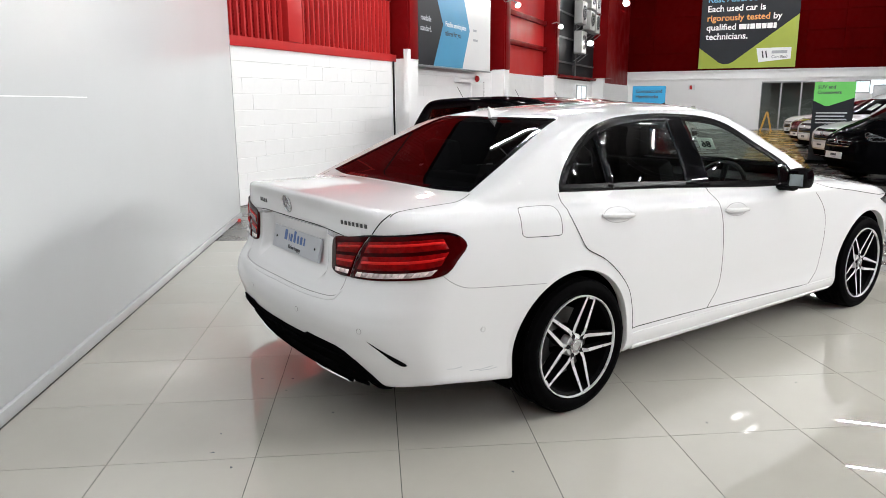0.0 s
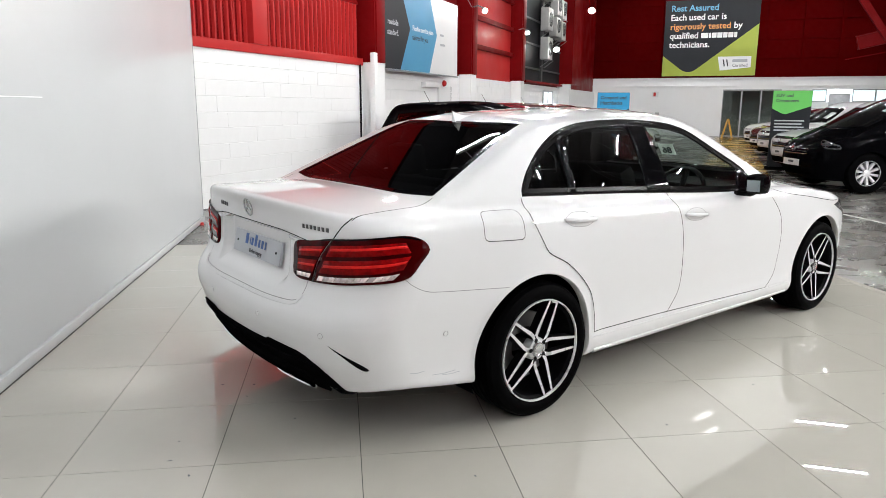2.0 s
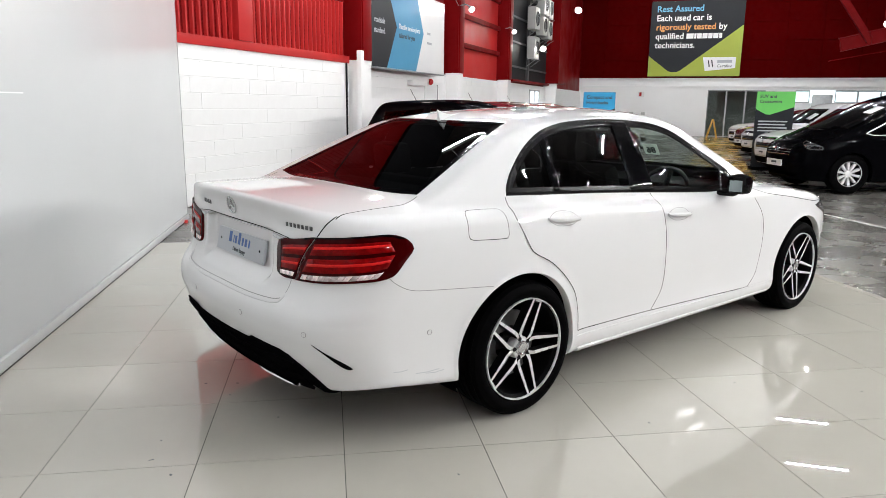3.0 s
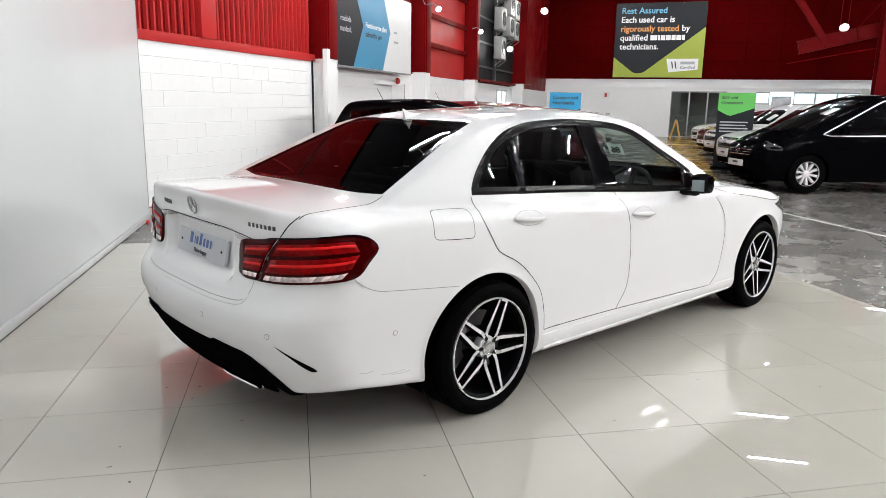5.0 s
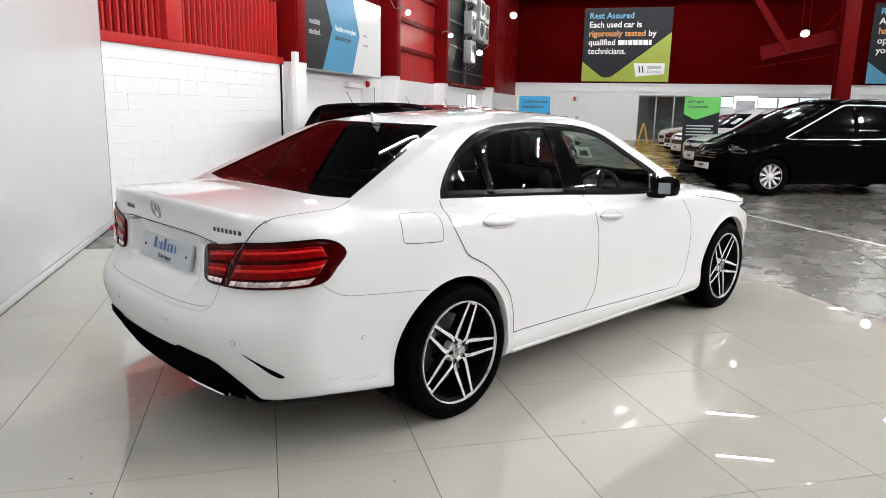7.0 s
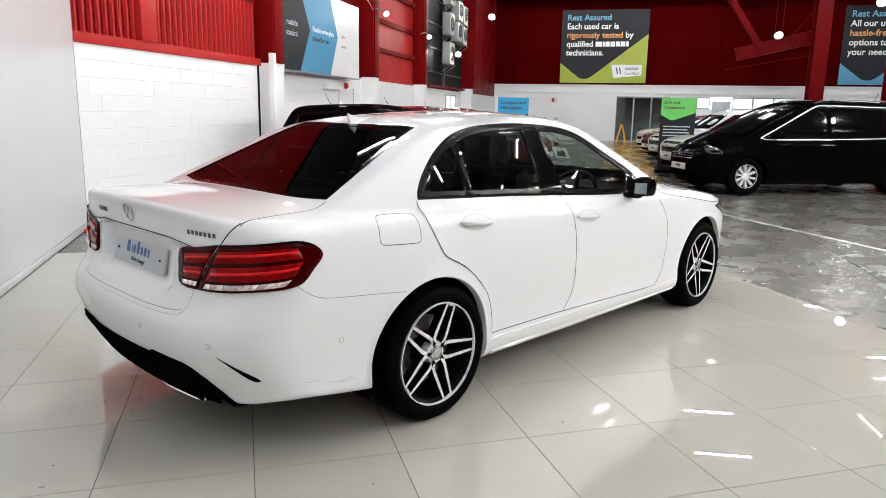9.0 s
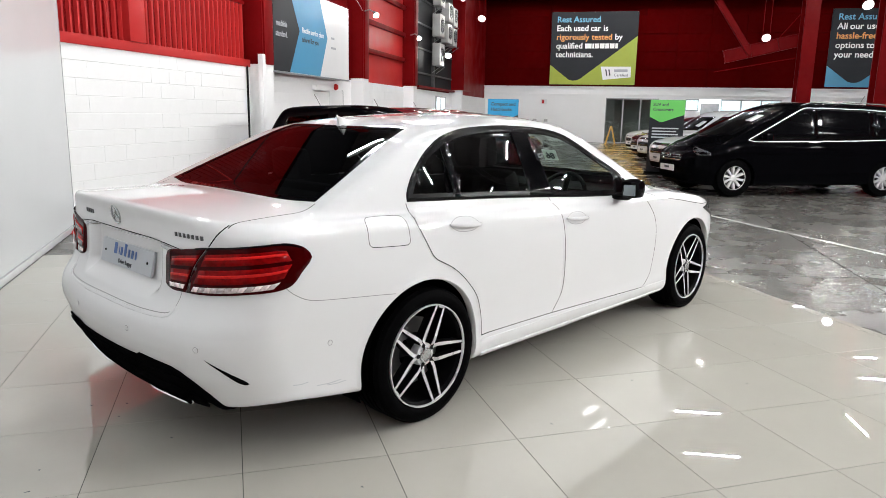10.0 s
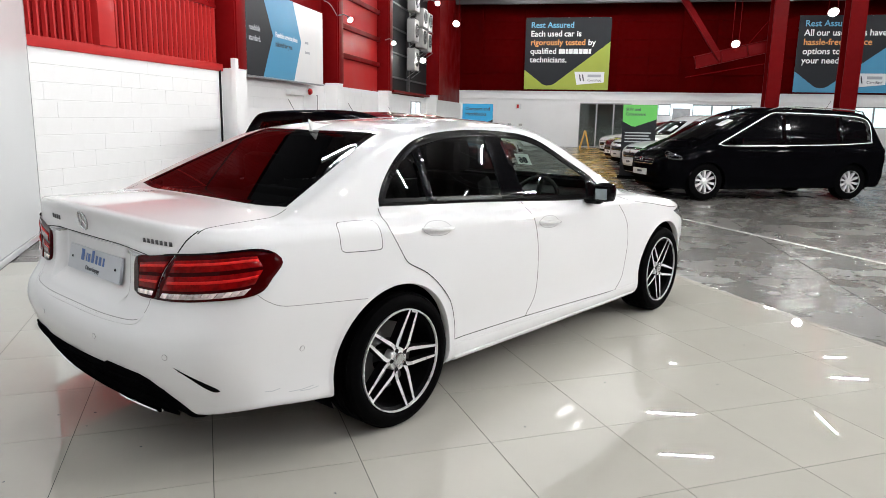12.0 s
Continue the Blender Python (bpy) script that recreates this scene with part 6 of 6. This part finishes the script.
def flood_lamp(x, y, z, size, arm, label="round flood lamp glowing white", turn=0):
    ob = thing("flood_lamp", HALL @ pose(x, y, z), label, "lamp", "flood lamps in the hall")
    part("housing", lathe([(0, 0.10), (size * 0.6, 0.09), (size, 0.0), (size, -0.02), (size * 0.9, -0.02), (size * 0.88, 0.0)], 20), GREY_METAL, ob, smooth=True, m=pose(0, 0, 0, 0, 0, turn) @ pose(0, 0, 0, 40, 0, 0))
    part("glass", lathe([(0, -0.055), (size * 0.35, -0.050), (size * 0.65, -0.034), (size * 0.87, -0.006)], 20), LAMP, ob, "glowing lamp glass", smooth=True, m=pose(0, 0, 0, 0, 0, turn) @ pose(0, 0, 0, 40, 0, 0))
    part("arm", rod([(0, 0, 0.05), (arm * 0.5, 0.03, 0.14), (arm, 0.05, 0.10)], 0.016), GREY_METAL, ob, smooth=True)
    return ob


flood_lamp(0.85, 4.80, 3.98, 0.15, -0.50, turn=15)
flood_lamp(0.70, 10.28, 3.90, 0.08, -0.38, turn=50)
flood_lamp(0.60, 14.90, 3.79, 0.08, -0.3, turn=35)
flood_lamp(0.60, 19.14, 3.58, 0.12, -0.5, turn=20)
flood_lamp(0.74, 21.0, 5.96, 0.11, -0.6)
for x, y, z in ((1.34, 22.0, 5.30), (12.02, 20.0, 4.27), (13.66, 15.0, 4.64)):
    ob = flood_lamp(x, y, z, 0.15, 0.05, "flood lamp hung on rods glowing white")
    for s in (-0.12, 0.12):
        part("hanger", rod([(s, 0.05, 0.08), (s, 0.05, H - z - 0.02)], 0.012, 6), RED_STEEL, ob)

# bright lamps on the open side of the hall
for bx, by, bz in ((15.0, 1.03, 3.95), (15.0, -1.9, 3.95), (15.6, 4.6, 4.1)):
    ob = thing("bay_lamp", HALL @ pose(bx, by, bz, 0, 0, -90), "round high bay lamp hung on rods glowing white", "lamp", "bay lamps on the open side of the hall")
    part("housing", lathe([(0, 0.16), (0.12, 0.15), (0.22, 0.0), (0.22, -0.02), (0.20, -0.02), (0.195, 0.0)], 24), GREY_METAL, ob, smooth=True, m=pose(0, 0, 0, -12, 0, 0))
    part("glass", lathe([(0, -0.012), (0.194, -0.006)], 24), BAY, ob, "glowing lamp glass", m=pose(0, 0, 0, -12, 0, 0))
    for s in (-0.12, 0.12):
        part("hanger", rod([(s, 0.08, 0.08), (s, 0.08, H - bz - 0.02)], 0.012, 6), GREY_METAL, ob)

ob = thing("lamp_cable", HALL @ pose(0.36, 10.2, 3.92), "thin grey cable looped from the lamp to the poster", "cable")
part("cable", rod([(0, -0.9 + 0.9 * t, 0.30 + 0.08 * math.sin(math.pi * t) - 0.22 * t) for t in np.linspace(0, 1, 14)], 0.010, 6), GREY_METAL, ob, smooth=True)

# fluorescent battens: three placed from their floor reflections, the rest added for light
def tube_rows(z, spots):
    """Battens with a glowing tube, hung at one height on the same rods."""
    first = None
    for bx, by, turn in spots:
        m = HALL @ pose(bx, by, z, 0, 0, turn)
        if first:
            copy_thing(first, m)
            continue
        first = thing("tube_light", m, "white fluorescent batten, in rows filled out to light the hall", "ceiling light", "fluorescent battens in rows")
        part("batten", box(-0.66, -0.017, 0.038, 0.66, 0.017, 0.09, 0.006), AC_WHITE, first)
        # hood added over the tube to block its light upwards
        hood = bmesh.new()
        rows = [[hood.verts.new((x, y, zz)) for y, zz in ((-0.018, 0.015), (-0.015, 0.034), (0.015, 0.034), (0.018, 0.015), (0.020, 0.016), (0.017, 0.037), (-0.017, 0.037), (-0.020, 0.016))] for x in (-0.66, 0.66)]
        for k in range(8):
            hood.faces.new((rows[0][k], rows[0][(k + 1) % 8], rows[1][(k + 1) % 8], rows[1][k]))
        part("reflector", hood, AC_WHITE, first, "white steel strip added to cut the tube's upward light")
        part("tube", rod([(-0.62, 0, 0), (0.62, 0, 0)], 0.013, 10), TUBE, first, "glowing white tube")
        for s in (-0.5, 0.5):
            part("hanger", rod([(s, 0, 0.08), (s, 0, H - z)], 0.008, 6), GREY_METAL, first)


# unseen row hung low to brighten the block wall
tube_rows(5.7, [(2.3, by, 6) for by in (-1.5, 1.2, 3.7, 8.6, 11.06)])
# the three reflected battens, with unseen ones added over and beside the car
tube_rows(6.4, [(bx, by, 6) for bx in (17.0, 22.5) for by in (1.2, 3.7, 8.6, 11.06)] + [(9.57, 11.06, 6), (9.64, 8.60, 6), (13.6, 11.4, 96)] + [(bx, by, 6) for bx in (9.6, 13.2) for by in (-1.5, 1.2)] + [(6.0, by, 6) for by in (-7.2, -4.4, -1.5, 1.2)] + [(10.2, by, 6) for by in (-5.5, -3.5)] + [(12.6, by, 6) for by in (-8.0, -5.5, -3.5)])
# unseen rows added behind the viewpoint to light the car's side
tube_rows(6.5, [(bx, by, 6) for bx in (2.2, 6.0) for by in (-13.0, -10.5)] + [(bx, by, 6) for bx in (10.2, 12.6, 15.6, 19.0) for by in (-13.0, -10.5, -8.0, -5.5) if by < -9 or bx > 13])
# unseen rows added just above the view to brighten the far wall
tube_rows(7.35, [(bx, by, 6) for bx in (4.0, 10.0, 16.5, 22.5) for by in (15.5, 18.0, 20.3, 22.5, 27.5)] + [(4.0, 25.0, 6), (7.2, 27.5, 6)])

# ---- tiles and blocks, piece by piece ----
def slab(w, d, h, b, end=None):
    """A thin piece with its upper rim cut back by b, and by end at its two ends."""
    e = b if end is None else end
    bm = bmesh.new()
    lo = [bm.verts.new((x, y, 0)) for x, y in ((0, 0), (w, 0), (w, d), (0, d))]
    mid = [bm.verts.new((x, y, h - b)) for x, y in ((0, 0), (w, 0), (w, d), (0, d))]
    hi = [bm.verts.new((x, y, h)) for x, y in ((e, b), (w - e, b), (w - e, d - b), (e, d - b))]
    for a, c in ((lo, mid), (mid, hi)):
        for k in range(4):
            bm.faces.new((a[k], a[(k + 1) % 4], c[(k + 1) % 4], c[k]))
    bm.faces.new(hi)
    me = bpy.data.meshes.new("piece")
    bm.to_mesh(me)
    bm.free()
    return me


tile_mesh = slab(0.597, 0.597, 0.0018, 0.0006)
tile_mesh.materials.append(TILE)
for i in range(10):
    for j in range(19):
        t = new("tile", tile_mesh)
        t.parent = plat
        t.matrix_basis = pose(-0.6 + 0.6 * i + 0.0015, -6.0 + 0.6 * j + 0.0015, -0.0012)

block_mesh = slab(0.45, 0.2218, 0.0135, 0.0032, 0.0)
worn_mesh = slab(0.449, 0.2218, 0.0135, 0.0032, 0.0012)
for me in (block_mesh, worn_mesh):
    me.materials.append(BLOCK)
STAND = Matrix(((0, 0, 1, 0), (1, 0, 0, 0), (0, 1, 0, 0), (0, 0, 0, 1)))
rng = random.Random(4)
for row in range(10):
    z = 0.225 * row + 0.0035
    y = -0.45 + (0.225 if row % 2 else 0)
    while y < 9.9:
        b = new("block", worn_mesh if rng.random() < 0.25 else block_mesh)
        b.parent = wall
        b.matrix_basis = Matrix.Translation((-0.013 + rng.uniform(-0.0006, 0.0006), y, z)) @ STAND
        y += 0.45
rest = bmesh.new()
for row in range(10):
    y = 10.0 + (0.225 if row % 2 else 0)
    while y < 22.0:
        box(-0.013, y, 0.225 * row + 0.0035, 0.001, y + 0.443, 0.225 * row + 0.2215, bm=rest)
        y += 0.45
tagged(part("block_courses", rest, BLOCK, wall), kind="stuff")
